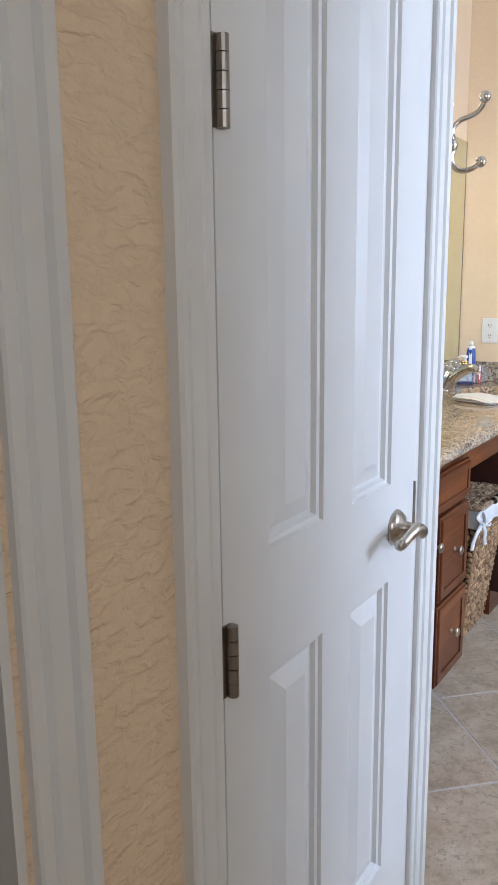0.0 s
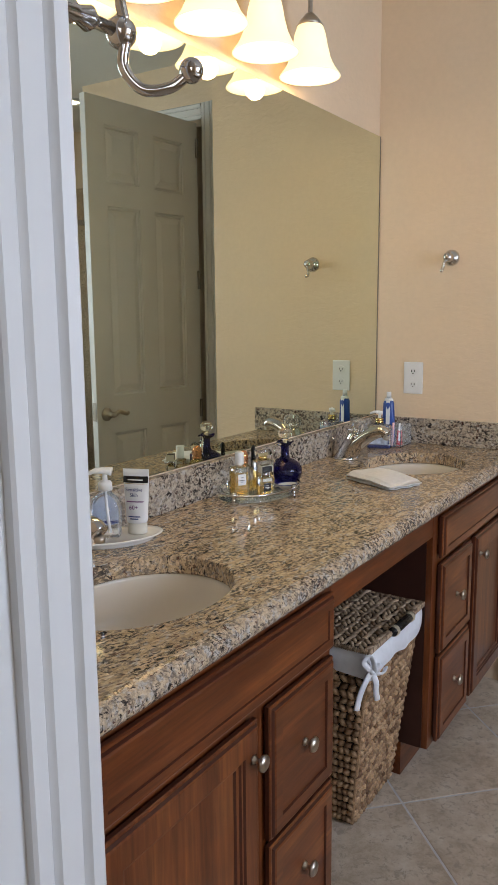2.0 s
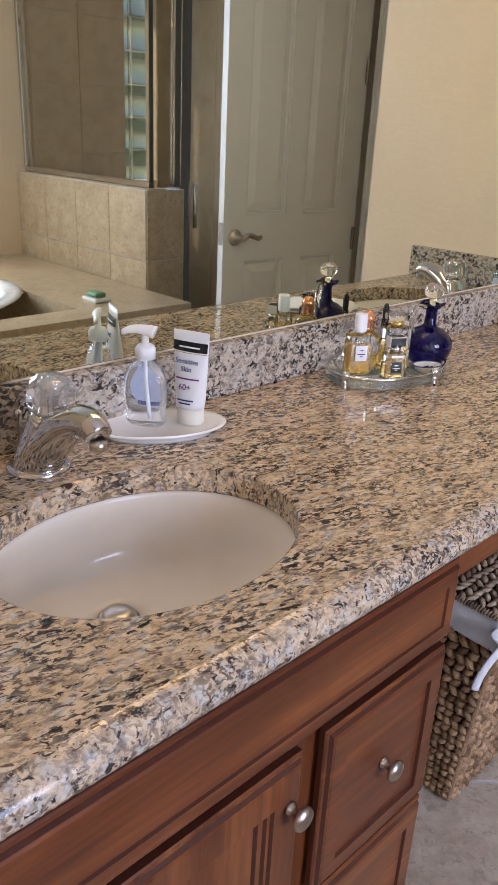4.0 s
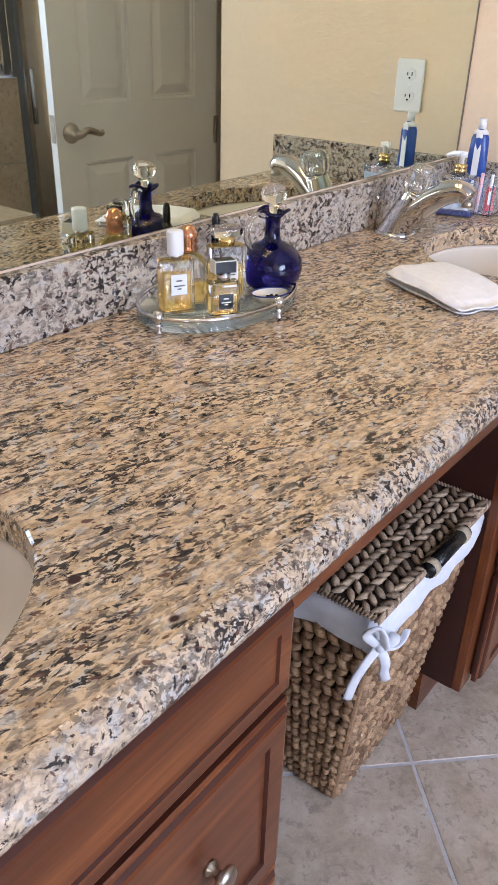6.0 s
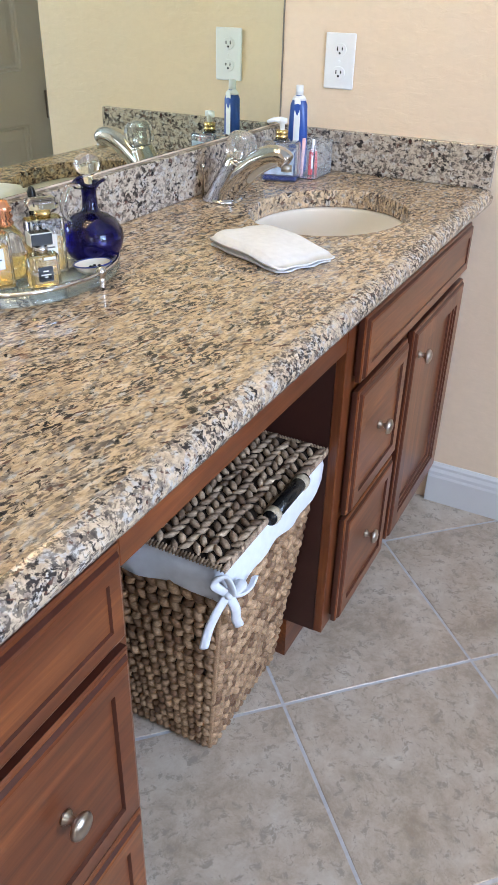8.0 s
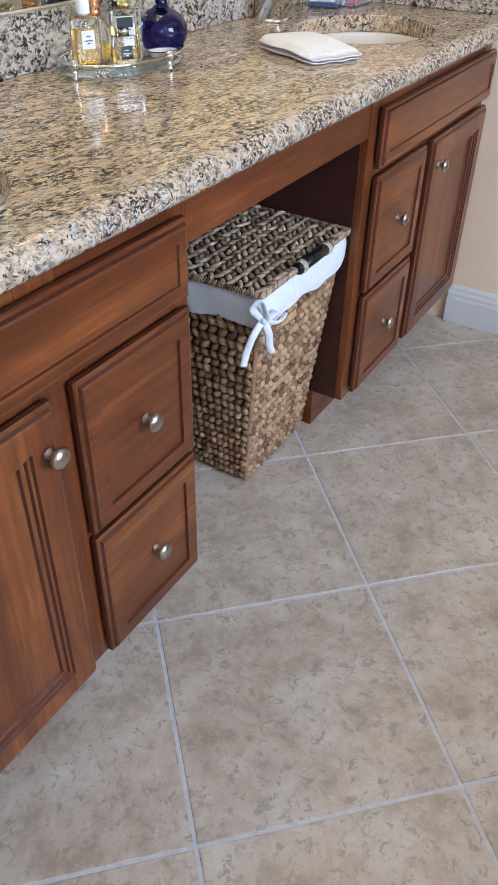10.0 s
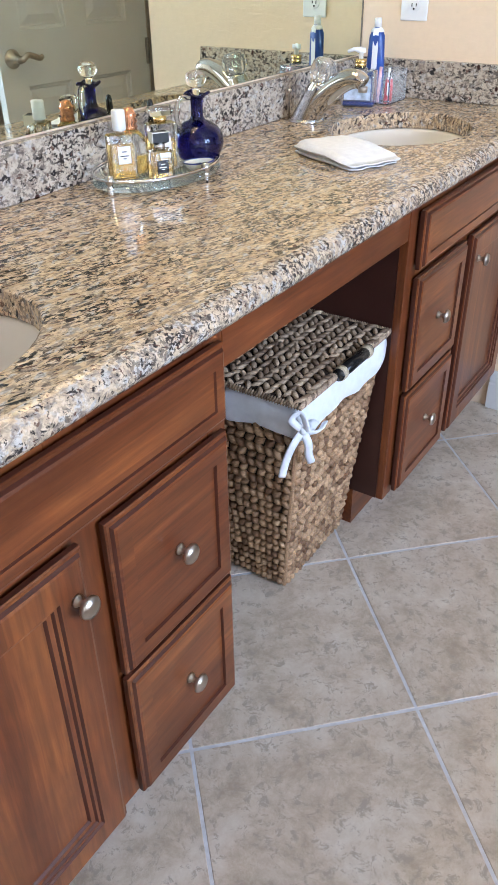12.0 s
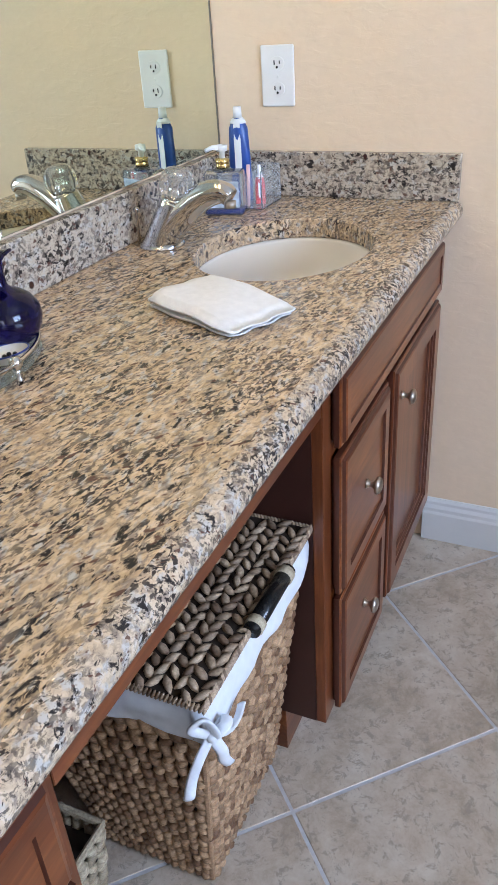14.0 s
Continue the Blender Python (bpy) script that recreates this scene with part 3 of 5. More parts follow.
def cabinet(y0, y1, door, drawers, knobs, label):
    cab = thing("vanity_cabinet", (0, 0, 0), label, "cabinet", "vanity cabinets")
    back, low, high = WEST + 0.006, 0.112, TOP - 0.041
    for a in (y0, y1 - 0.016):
        part("side_panel", box(back, a, low, FACE - 0.019, a + 0.016, high), SHADED_WOOD, cab)
    part("bottom_panel", box(back, y0 + 0.016, low, FACE - 0.019, y1 - 0.016, low + 0.016), SHADED_WOOD, cab)
    part("back_panel", box(back, y0 + 0.016, low + 0.016, back + 0.006, y1 - 0.016, high), SHADED_WOOD, cab)
    mid = (door[1] + drawers[0]) / 2 if door[0] < drawers[0] else (drawers[1] + door[0]) / 2
    start = max(y0 + 0.045, min(door[0], drawers[0]) + 0.02)
    for a, b in ((y0, start), (mid - 0.035, mid + 0.035), (y1 - 0.045, y1)):
        part("stile", box(FACE - 0.019, a, low, FACE, b, high, 0.0012, 1), WOOD_V, cab)
    for z0, z1 in ((low, 0.155), (0.665, 0.73), (0.82, high)):
        for a, b in ((start, mid - 0.035), (mid + 0.035, y1 - 0.045)):
            part("rail", box(FACE - 0.018, a, z0, FACE - 0.0005, b, z1), WOOD_H, cab)
    for a, b in ((min(door[0], drawers[0]), max(door[1], drawers[1])),):
        front(cab, "false_front", a, b, 0.708, 0.834, None, False)
    front(cab, "door", door[0], door[1], 0.126, 0.690, (knobs[0], 0.624))
    front(cab, "drawer", drawers[0], drawers[1], 0.412, 0.690, (knobs[1], 0.556), False)
    front(cab, "drawer", drawers[0], drawers[1], 0.126, 0.400, (knobs[1], 0.275), False)
    part("toe_kick", box(back, y0 + 0.002, 0.0005, FACE - 0.083, y1 - 0.002, low), WOOD_H, cab, "recessed cherry toe kick")
    return cab


cabinet(RETURN + 0.004, 2.358, (1.605, 2.032), (2.074, 2.338), (2.006, 2.208), "reddish cherry vanity cabinet with nickel knobs beside the doorway")
cabinet(3.016, END - 0.004, (3.384, 3.795), (3.050, 3.340), (3.420, 3.192), "reddish cherry vanity cabinet with nickel knobs against the end wall")
apron = tagged(part("apron", box(FACE - 0.019, 2.36, 0.778, FACE - 0.001, 3.014, TOP - 0.041, 0.001, 1), WOOD_H), "cherry wood rail over the open knee space", "vanity rail")
# the knee space's shade is coloured into this panel
tagged(part("knee_panel", box(WEST + 0.003, 2.36, 0.0, WEST + 0.015, 3.014, TOP - 0.041), SHADED_WOOD), "wood back panel of the knee space, shade in its colour", "panel")


# sinks and taps
def sink(cx, cy, label):
    ob = thing("sink", (cx, cy, TOP - 0.041), label, "sink", "vanity sinks")
    prof = [(1.10, 0.0), (1.0, 0.0), (0.985, -0.006), (0.96, -0.028), (0.89, -0.064), (0.75, -0.098), (0.5, -0.117), (0.25, -0.124), (0.15, -0.126), (0.15, -0.136), (0.5, -0.128), (0.8, -0.106), (0.95, -0.068), (1.03, -0.02), (1.10, -0.012), (1.10, 0.0)]
    bm = lathe(prof, 56, RX, RY)
    for v in bm.verts:
        v.co.x -= 0.07 * min(1.0, max(0.0, -v.co.z / 0.126)) ** 1.3
    part("bowl", bm, BISQUE, ob, "", True)
    profile = [(0.027, -0.136), (0.027, -0.1245), (0.0235, -0.1235), (0.0225, -0.127), (0.021, -0.127), (0.0205, -0.118), (0.019, -0.1165), (0.010, -0.1145), (0, -0.114)]
    part("drain", lathe(profile, 28, m=Matrix.Translation((-0.07, 0, 0))), NICKEL, ob, "nickel pop-up drain", True)


def faucet(cx, cy, label):
    ob = thing("faucet", (cx, cy, TOP), label, "faucet", "vanity taps")
    body = smooth_path([(-0.010, 0, 0.0), (-0.006, 0, 0.012), (0.008, 0, 0.042), (0.022, 0, 0.070), (0.030, 0, 0.088)], 5)
    n = len(body)
    part("body", tube(body, [0.041 - 0.014 * (i / n) ** 0.7 for i in range(n)], 28), CHROME, ob, "", True)
    part("base_ring", lathe([(0, 0.0), (0.044, 0.0), (0.045, 0.003), (0.041, 0.008), (0, 0.008)], 28, m=Matrix.Translation((-0.010, 0, 0))), CHROME, ob, "", True)
    path = smooth_path([(0.010, 0, 0.036), (0.038, 0, 0.062), (0.072, 0, 0.088), (0.104, 0, 0.103), (0.130, 0, 0.105), (0.144, 0, 0.096)], 6)
    n = len(path)
    part("spout", tube(path, [0.030 - 0.013 * i / n for i in range(n)], 20, flat=1.1), CHROME, ob, "", True)
    part("aerator", lathe([(0, 0), (0.011, 0), (0.0115, 0.012), (0, 0.012)], 16, m=Matrix.Translation((0.142, 0, 0.078))), NICKEL, ob, "", True)
    lean = Matrix.Translation((0.030, 0, 0.087)) @ pose(0, 0, 0, 0, 10, 0)
    part("collar", lathe([(0, 0), (0.026, 0.0), (0.027, 0.004), (0.022, 0.008), (0, 0.008)], 24, m=lean), CHROME, ob, "", True)
    knob_profile = [(0, 0.008), (0.021, 0.008), (0.029, 0.013), (0.0325, 0.024), (0.0325, 0.038), (0.029, 0.050), (0.020, 0.058), (0.009, 0.061), (0, 0.0605)]
    part("handle", lathe(knob_profile, 10, m=lean), KNOBGLASS, ob, "clear faceted acrylic knob handle")
    part("handle_core", lathe([(0, 0.009), (0.016, 0.009), (0.012, 0.016), (0.010, 0.034), (0.018, 0.046), (0.012, 0.052), (0, 0.053)], 14, m=lean), CHROME, ob, "", True)
    part("lift_rod", lathe([(0, 0), (0.0025, 0), (0.0025, 0.06), (0.006, 0.064), (0.006, 0.07), (0, 0.073)], 12, m=Matrix.Translation((-0.060, 0, 0))), CHROME, ob, "", True)


sink(*SINKS[0], "cream oval undermount porcelain sink with nickel drain")
sink(*SINKS[1], "cream oval undermount porcelain sink in granite")
faucet(-1.145, 1.962, "polished chrome faucet with clear knob handle")
faucet(-1.145, 3.352, "polished chrome faucet with clear knob handle")

# mirror
mir = tagged(part("mirror", box(WEST + 0.001, RETURN + 0.01, TOP + 0.102, WEST + 0.006, END - 0.006, 2.087, 0.001, 1), MIRROR), "large frameless wall mirror above the granite backsplash", "mirror")
part("edge_clip", box(WEST + 0.0005, END - 0.0055, TOP + 0.1025, WEST + 0.0075, END - 0.002, 2.087), BRONZE, mir, "dark mirror edge strip")


# vanity light
def vanity_light():
    ob = thing("vanity_light", (WEST, 2.680, 2.315), "four-shade vanity light with lit frosted bell glass shades", "wall lamp")
    part("backplate", box(0.001, -0.16, 0.0, 0.02, 0.16, 0.11, 0.006), NICKEL, ob)
    part("bar", tube([(0.05, -0.42, 0.06), (0.05, 0.42, 0.06)], 0.010, 12), NICKEL, ob, "", True)
    part("stem", tube([(0.018, 0, 0.06), (0.05, 0, 0.06)], 0.012, 12), NICKEL, ob, "", True)
    for i in range(4):
        y = (i - 1.5) * 0.25
        arm = smooth_path([(0.05, y - (0.06 if i > 1 else -0.06), 0.06), (0.07, y - (0.03 if i > 1 else -0.03), 0.095), (0.095, y, 0.08), (0.102, y, 0.01), (0.102, y, -0.04)], 6)
        part("arm", tube(arm, 0.007, 10), NICKEL, ob, "", True)
        part("cap", lathe([(0, -0.035), (0.012, -0.037), (0.030, -0.056), (0.040, -0.073), (0.0, -0.073)], 20, m=Matrix.Translation((0.102, y, 0))), NICKEL, ob, "", True)
        prof = [(0.037, -0.071), (0.045, -0.095), (0.052, -0.13), (0.060, -0.16), (0.073, -0.187), (0.089, -0.207), (0.0895, -0.210), (0.086, -0.209), (0.070, -0.188), (0.057, -0.16), (0.049, -0.13), (0.042, -0.095), (0.034, -0.073)]
        part("shade", lathe(prof, 32, m=Matrix.Translation((0.102, y, 0))), SHADE, ob, "glowing frosted glass bell shade", True)
        lamp = new("bulb", bpy.data.lights.new("bulb", "POINT"))
        lamp.data.energy, lamp.data.color, lamp.data.shadow_soft_size = 2.1, (1.0, 0.70, 0.38), 0.03
        lamp.matrix_world = Matrix.Translation((WEST + 0.102, 2.680 + y, 2.315 - 0.215))


vanity_light()


# hooks and outlet
def robe_hook():
    ob = thing("robe_hook", (-0.507, RETURN, 1.667), "polished chrome double robe hook on the niche wall", "hook")
    turned = pose(0, 0, 0, -90, 0, 0)
    part("rose", lathe([(0, 0), (0.020, 0), (0.020, 0.004), (0.012, 0.010), (0.0075, 0.018), (0.011, 0.028), (0.007, 0.036), (0.011, 0.050), (0.006, 0.058), (0.006, 0.088), (0, 0.088)], 24, m=turned), CHROME, ob, "", True)
    part("ball", lathe([(0.0145 * math.sin(math.pi * i / 10), 0.092 - 0.0145 * math.cos(math.pi * i / 10)) for i in range(11)], 20, m=turned), CHROME, ob, "", True)
    up = smooth_path([(0.005, 0.092, 0.008), (0.003, 0.090, 0.030), (0.016, 0.096, 0.047), (0.046, 0.098, 0.057), (0.063, 0.090, 0.070), (0.069, 0.084, 0.083)], 6)
    low = smooth_path([(0.005, 0.092, -0.008), (0.002, 0.092, -0.030), (0.014, 0.104, -0.048), (0.036, 0.118, -0.046), (0.052, 0.128, -0.032)], 6)
    part("prong", tube(up, 0.0052, 12), CHROME, ob, "", True)
    part("prong", tube(low, 0.0055, 12), CHROME, ob, "", True)
    for p in (up[-1], low[-1]):
        part("knob", lathe([(0.0115 * math.sin(math.pi * i / 10), -0.0115 * math.cos(math.pi * i / 10)) for i in range(11)], 18, m=Matrix.Translation(p)), CHROME, ob, "", True)


robe_hook()


def towel_ring_hook():
    ob = thing("towel_hook", (-0.948, END, 1.620), "small chrome towel hook on the peach wall", "hook")
    turned = pose(0, 0, 0, 90, 0, 0)
    part("rose", lathe([(0, 0), (0.030, 0), (0.030, 0.005), (0.022, 0.012), (0.012, 0.016), (0.012, 0.040), (0.018, 0.046), (0.014, 0.056), (0, 0.060)], 28, m=turned), CHROME, ob, "", True)
    part("prong", tube(smooth_path([(0, -0.045, 0), (-0.008, -0.058, -0.02), (-0.012, -0.066, -0.045), (-0.010, -0.080, -0.050)], 5), 0.006, 10), CHROME, ob, "", True)


towel_ring_hook()


def outlet(cx, cz):
    ob = thing("wall_outlet", (cx, END, cz), "white duplex wall outlet on the peach wall", "outlet")
    part("cover_plate", box(-0.039, -0.006, -0.062, 0.039, -0.0005, 0.062, 0.003), PAPER, ob)
    for dz in (0.0255, -0.0255):
        r = part("receptacle", lathe([(0, 0), (0.0172, 0), (0.0165, 0.0018), (0, 0.0018)], 24, 1.0, 0.85, m=Matrix.Translation((0, -0.0058, dz)) @ pose(0, 0, 0, 90, 0, 0)), PAPER, ob)
        for dx, h in ((-0.0062, 0.0045), (0.0062, 0.0036)):
            part("slot", box(dx - 0.0012, -0.0082, dz + 0.002 - h, dx + 0.0012, -0.0074, dz + 0.002 + h), BLACK, r)
        part("ground_hole", lathe([(0, 0), (0.0026, 0), (0.0026, 0.0008), (0, 0.0008)], 10, m=Matrix.Translation((0, -0.0074, dz - 0.0075)) @ pose(0, 0, 0, 90, 0, 0)), BLACK, r)
    part("screw", lathe([(0, 0), (0.003, 0), (0.002, 0.001), (0, 0.001)], 10, m=Matrix.Translation((0, -0.006, 0)) @ pose(0, 0, 0, 90, 0, 0)), PAPER, ob)


outlet(-1.084, 1.168)


# ---- wicker hamper ----
class Weave:
    """Collects small twisted strands into one mesh."""

    def __init__(self):
        self.v, self.f = [], []

    def strand(self, c, along, out, length, width, height, segs=6):
        along, out = along.normalized(), out.normalized()
        side = along.cross(out).normalized()
        base = len(self.v)
        for s, k in ((-0.5, 0.15), (-0.22, 0.85), (0.12, 1.0), (0.5, 0.15)):
            for i in range(segs):
                a = 2 * math.pi * i / segs
                self.v.append(tuple(c + along * (length * s) + side * (width * 0.5 * k * math.cos(a)) + out * (height * k * math.sin(a))))
        for r in range(3):
            for i in range(segs):
                a, b = base + r * segs + i, base + r * segs + (i + 1) % segs
                self.f.append((a, b, b + segs, a + segs))
        self.f.append(tuple(base + i for i in range(segs))[::-1])
        self.f.append(tuple(base + 3 * segs + i for i in range(segs)))

    def link(self, name, mat, parent, label=""):
        me = bpy.data.meshes.new(name)
        me.from_pydata(self.v, [], self.f)
        me.materials.append(mat)
        me.shade_smooth()
        ob = new(name, me)
        ob.parent = parent
        return tagged(ob, label, "", "", "stuff")


def woven_wall(wv, a0, a1, b0, b1, rows, cols, out, rng):
    """Strands over the wall between the foot a0-a1 and the rim b0-b1."""
    a0, a1, b0, b1, out = (Vector(p) for p in (a0, a1, b0, b1, out))
    up = ((b0 + b1) / 2 - (a0 + a1) / 2)
    for r in range(rows):
        t = (r + 0.5) / rows
        p, q = a0.lerp(b0, t), a1.lerp(b1, t)
        d = q - p
        n = cols
        for c in range(n):
            s = (c + 0.5 + rng.uniform(-0.12, 0.12)) / n
            lean = 0.75 if r % 2 else -0.75
            lean += rng.uniform(-0.2, 0.2)
            along = d.normalized() * 0.9 + up.normalized() * lean
            pitch = d.length / n
            wv.strand(p + d * s + out * 0.003, along, out, pitch * rng.uniform(1.25, 1.5), up.length / rows * rng.uniform(0.75, 1.0), rng.uniform(0.007, 0.011))


def frustum(bottom, top, z0, z1):
    bm = bmesh.new()
    lo = [bm.verts.new((x, y, z0)) for x, y in ((bottom[0], bottom[1]), (bottom[2], bottom[1]), (bottom[2], bottom[3]), (bottom[0], bottom[3]))]
    hi = [bm.verts.new((x, y, z1)) for x, y in ((top[0], top[1]), (top[2], top[1]), (top[2], top[3]), (top[0], top[3]))]
    bm.faces.new(lo[::-1])
    bm.faces.new(hi)
    for i in range(4):
        bm.faces.new((lo[i], lo[(i + 1) % 4], hi[(i + 1) % 4], hi[i]))
    return bm


def hamper():
    rng = random.Random(3)
    ob = thing("laundry_hamper", (-0.90, 2.84, 0), "tapered brown wicker hamper with white liner and lid", "laundry basket")
    bot, top, h = (-0.135, -0.118, 0.078, 0.150), (-0.190, -0.200, 0.150, 0.150), 0.510
    # dark filler body: the shade between the strands is its colour
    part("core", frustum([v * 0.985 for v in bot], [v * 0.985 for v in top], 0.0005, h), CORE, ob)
    lo = [Vector((x, y, 0.006)) for x, y in ((bot[0], bot[1]), (bot[2], bot[1]), (bot[2], bot[3]), (bot[0], bot[3]))]
    hi = [Vector((x, y, h)) for x, y in ((top[0], top[1]), (top[2], top[1]), (top[2], top[3]), (top[0], top[3]))]
    for i, (out, cols) in enumerate((((0, -1, 0), 14), ((1, 0, 0), 15), ((0, 1, 0), 14), ((-1, 0, 0), 15))):
        wv = Weave()
        j = (i + 1) % 4
        woven_wall(wv, lo[i], lo[j], hi[i], hi[j], 22, cols, out, rng)
        wv.link("woven_side", RATTAN, ob)
    for i in range(4):
        part("corner_post", tube([lo[i], hi[i]], 0.006, 8), RATTAN, ob)
    # folded cotton liner
    bm = bmesh.new()
    x0, y0, x1, y1 = top[0] - 0.006, top[1] - 0.008, top[2] + 0.010, top[3] + 0.006
    n, rings = 18, []
    loop = []
    for (ax, ay), (bx, by) in (((x0, y0), (x1, y0)), ((x1, y0), (x1, y1)), ((x1, y1), (x0, y1)), ((x0, y1), (x0, y0))):
        loop += [(ax + (bx - ax) * k / n, ay + (by - ay) * k / n) for k in range(n)]
    for z, grow in ((0.494, 0.003), (0.516, 0.009), (0.548, 0.009), (0.574, 0.002)):
        ring = []
        for k, (x, y) in enumerate(loop):
            r = Vector((x, y)).normalized()
            w = grow + 0.003 * math.sin(k * 1.3 + z * 40) * (1 if z < 0.55 else 0.3)
            ring.append(bm.verts.new((x + r.x * w, y + r.y * w, z + (0.006 * math.sin(k * 0.55) if z < 0.50 else 0))))
        rings.append(ring)
    for a, b in zip(rings, rings[1:]):
        for k in range(len(a)):
            bm.faces.new((a[k], a[(k + 1) % len(a)], b[(k + 1) % len(b)], b[k]))
    part("liner", bm, LINEN, ob, "white cotton liner folded over the rim", True)
    # ribbon bow at the front corner
    cx, cy, cz = x1 + 0.010, y0 - 0.006, 0.524
    for name, keys in (("bow_loop", [(0, 0, 0), (-0.012, -0.022, 0.030), (0.004, -0.016, 0.048), (0.010, -0.003, 0.012), (0, 0, 0)]), ("bow_loop", [(0, 0, 0), (0.016, 0.010, 0.014), (0.010, 0.026, 0.010), (0.002, 0.014, -0.002), (0, 0, 0)]),
                       ("bow_tail", [(0, 0, 0), (-0.010, -0.020, -0.030), (-0.020, -0.026, -0.064), (-0.026, -0.030, -0.100)]), ("bow_tail", [(0, 0, 0), (0.010, 0.006, -0.030), (0.006, 0.016, -0.060), (0.004, 0.032, -0.090)]),
                       ("bow_tail", [(0, 0, 0), (0.012, 0.020, -0.012), (0.012, 0.050, -0.020), (0.008, 0.074, -0.018)])):
        part(name, tube([Vector((cx, cy, cz)) + p for p in smooth_path(keys, 7)], 0.0082, 8, flat=0.38), LINEN, ob, "white cotton tie", True)
    part("bow_knot", lathe([(0.009 * math.sin(math.pi * i / 6), -0.009 * math.cos(math.pi * i / 6)) for i in range(7)], 10, m=Matrix.Translation((cx + 0.002, cy, cz))), LINEN, ob, "", True)
    # woven lid
    a0, b0, a1, b1, zl = top[0] - 0.015, -0.219, 0.167, 0.168, 0.578
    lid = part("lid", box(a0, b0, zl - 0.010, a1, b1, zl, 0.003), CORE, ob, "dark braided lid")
    wv = Weave()
    cols, n = 11, 18
    for i in range(cols):
        x = a0 + (i + 0.5) * (a1 - a0) / cols
        for j in range(n):
            for k in (-1, 1):
                a = radians(44 + rng.uniform(-20, 20))
                c = Vector((x + k * 0.0080 + rng.uniform(-0.003, 0.003), b0 + (j + 0.5 + 0.22 * k + (0.5 if i % 2 else 0)) * (b1 - b0 - 0.012) / n, zl + rng.uniform(0.000, 0.003)))
                along = Vector((k * math.sin(a), math.cos(a), rng.uniform(0.10, 0.26)))
                wv.strand(c, along, Vector((0, 0, 1)), rng.uniform(0.026, 0.033), rng.uniform(0.0115, 0.0145), rng.uniform(0.0045, 0.0065))
    wv.link("woven_top", RATTAN_LID, lid)
    rim = Weave()
    corners = [Vector((a0, b0, zl - 0.003)), Vector((a1, b0, zl - 0.003)), Vector((a1, b1, zl - 0.003)), Vector((a0, b1, zl - 0.003))]
    for i in range(4):
        p, q = corners[i], corners[(i + 1) % 4]
        d = q - p
        n = int(d.length / 0.006)
        for k in range(n):
            rim.strand(p + d * ((k + 0.5) / n), Vector((0, 0, 1)) + d.normalized() * 0.5, d.cross(Vector((0, 0, 1))), 0.019, 0.0065, 0.0045)
    rim.link("rim", RATTAN_LID, lid)
    # leather handle
    hy, hx = -0.013, a1 + 0.004
    part("handle", tube([(hx, hy - 0.068, zl + 0.002), (hx, hy + 0.068, zl + 0.002)], 0.0125, 14), BLACK, ob, "black wrapped handle", True)
    for y in (hy - 0.055, hy + 0.055):
        part("handle_wrap", tube([(hx, y - 0.007, zl + 0.002), (hx, y + 0.007, zl + 0.002)], 0.0145, 14), STRAW, ob, "straw binding", True)


hamper()


def small_basket():
    rng = random.Random(8)
    ob = thing("waste_basket", (-1.04, 2.50, 0), "small pale straw basket under the vanity", "basket")
    bot, top, h = (-0.07, -0.09, 0.07, 0.11), (-0.09, -0.11, 0.09, 0.13), 0.215
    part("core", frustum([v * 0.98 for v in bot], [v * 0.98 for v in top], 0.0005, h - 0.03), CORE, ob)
    lo = [Vector((x, y, 0.004)) for x, y in ((bot[0], bot[1]), (bot[2], bot[1]), (bot[2], bot[3]), (bot[0], bot[3]))]
    hi = [Vector((x, y, h)) for x, y in ((top[0], top[1]), (top[2], top[1]), (top[2], top[3]), (top[0], top[3]))]
    for i, out in enumerate(((0, -1, 0), (1, 0, 0), (0, 1, 0), (-1, 0, 0))):
        wv = Weave()
        j = (i + 1) % 4
        woven_wall(wv, lo[i], lo[j], hi[i], hi[j], 11, 9, out, rng)
        wv.link("woven_side", STRAW, ob)
        part("rim", tube([hi[i], hi[j]], 0.006, 8), STRAW, ob)


small_basket()

# ---- bathtub and shower ----
setting("tub_deck", boxes((0.62, 1.302, 0, 2.298, 1.40, 0.56), (0.62, 3.35, 0, 2.298, 3.88, 0.56), (0.62, 1.40, 0, 0.80, 3.35, 0.56), (2.12, 1.40, 0, 2.298, 3.35, 0.56), (0.80, 1.40, 0, 2.12, 3.35, 0.30)), SHTILE, "tan tiled bathtub deck")
bath = thing("bathtub", (1.46, 2.38, 0.56), "white oval drop-in bathtub in a tiled deck", "bathtub")
part("shell", lathe([(0.98, 0.002), (1.0, 0.012), (0.98, 0.022), (0.92, 0.022), (0.90, 0.005), (0.86, -0.15), (0.78, -0.235), (0.4, -0.245), (0, -0.245)], 48, 0.70, 0.99), PORC, bath, "", True)
soap = thing("soap_dish", (0.90, 3.52, 0.56), "green soap bar on a small pale dish", "soap dish")
part("dish", box(-0.06, -0.045, 0.0005, 0.06, 0.045, 0.02, 0.008), PORC, soap)
part("soap", box(-0.045, -0.03, 0.0205, 0.045, 0.03, 0.045, 0.01), plain("green_soap", (0.16, 0.30, 0.16), 0.5), soap, "green bar of soap", True)
KX, KY = 1.0, 3.90
knee = setting("wall_shower_knee", boxes((KX, KY, 0, 2.298, KY + 0.11, 1.05), (KX, KY + 0.11, 0, KX + 0.11, 4.14, 1.05)), GROUT, "tan tiled low shower wall under framed glass")


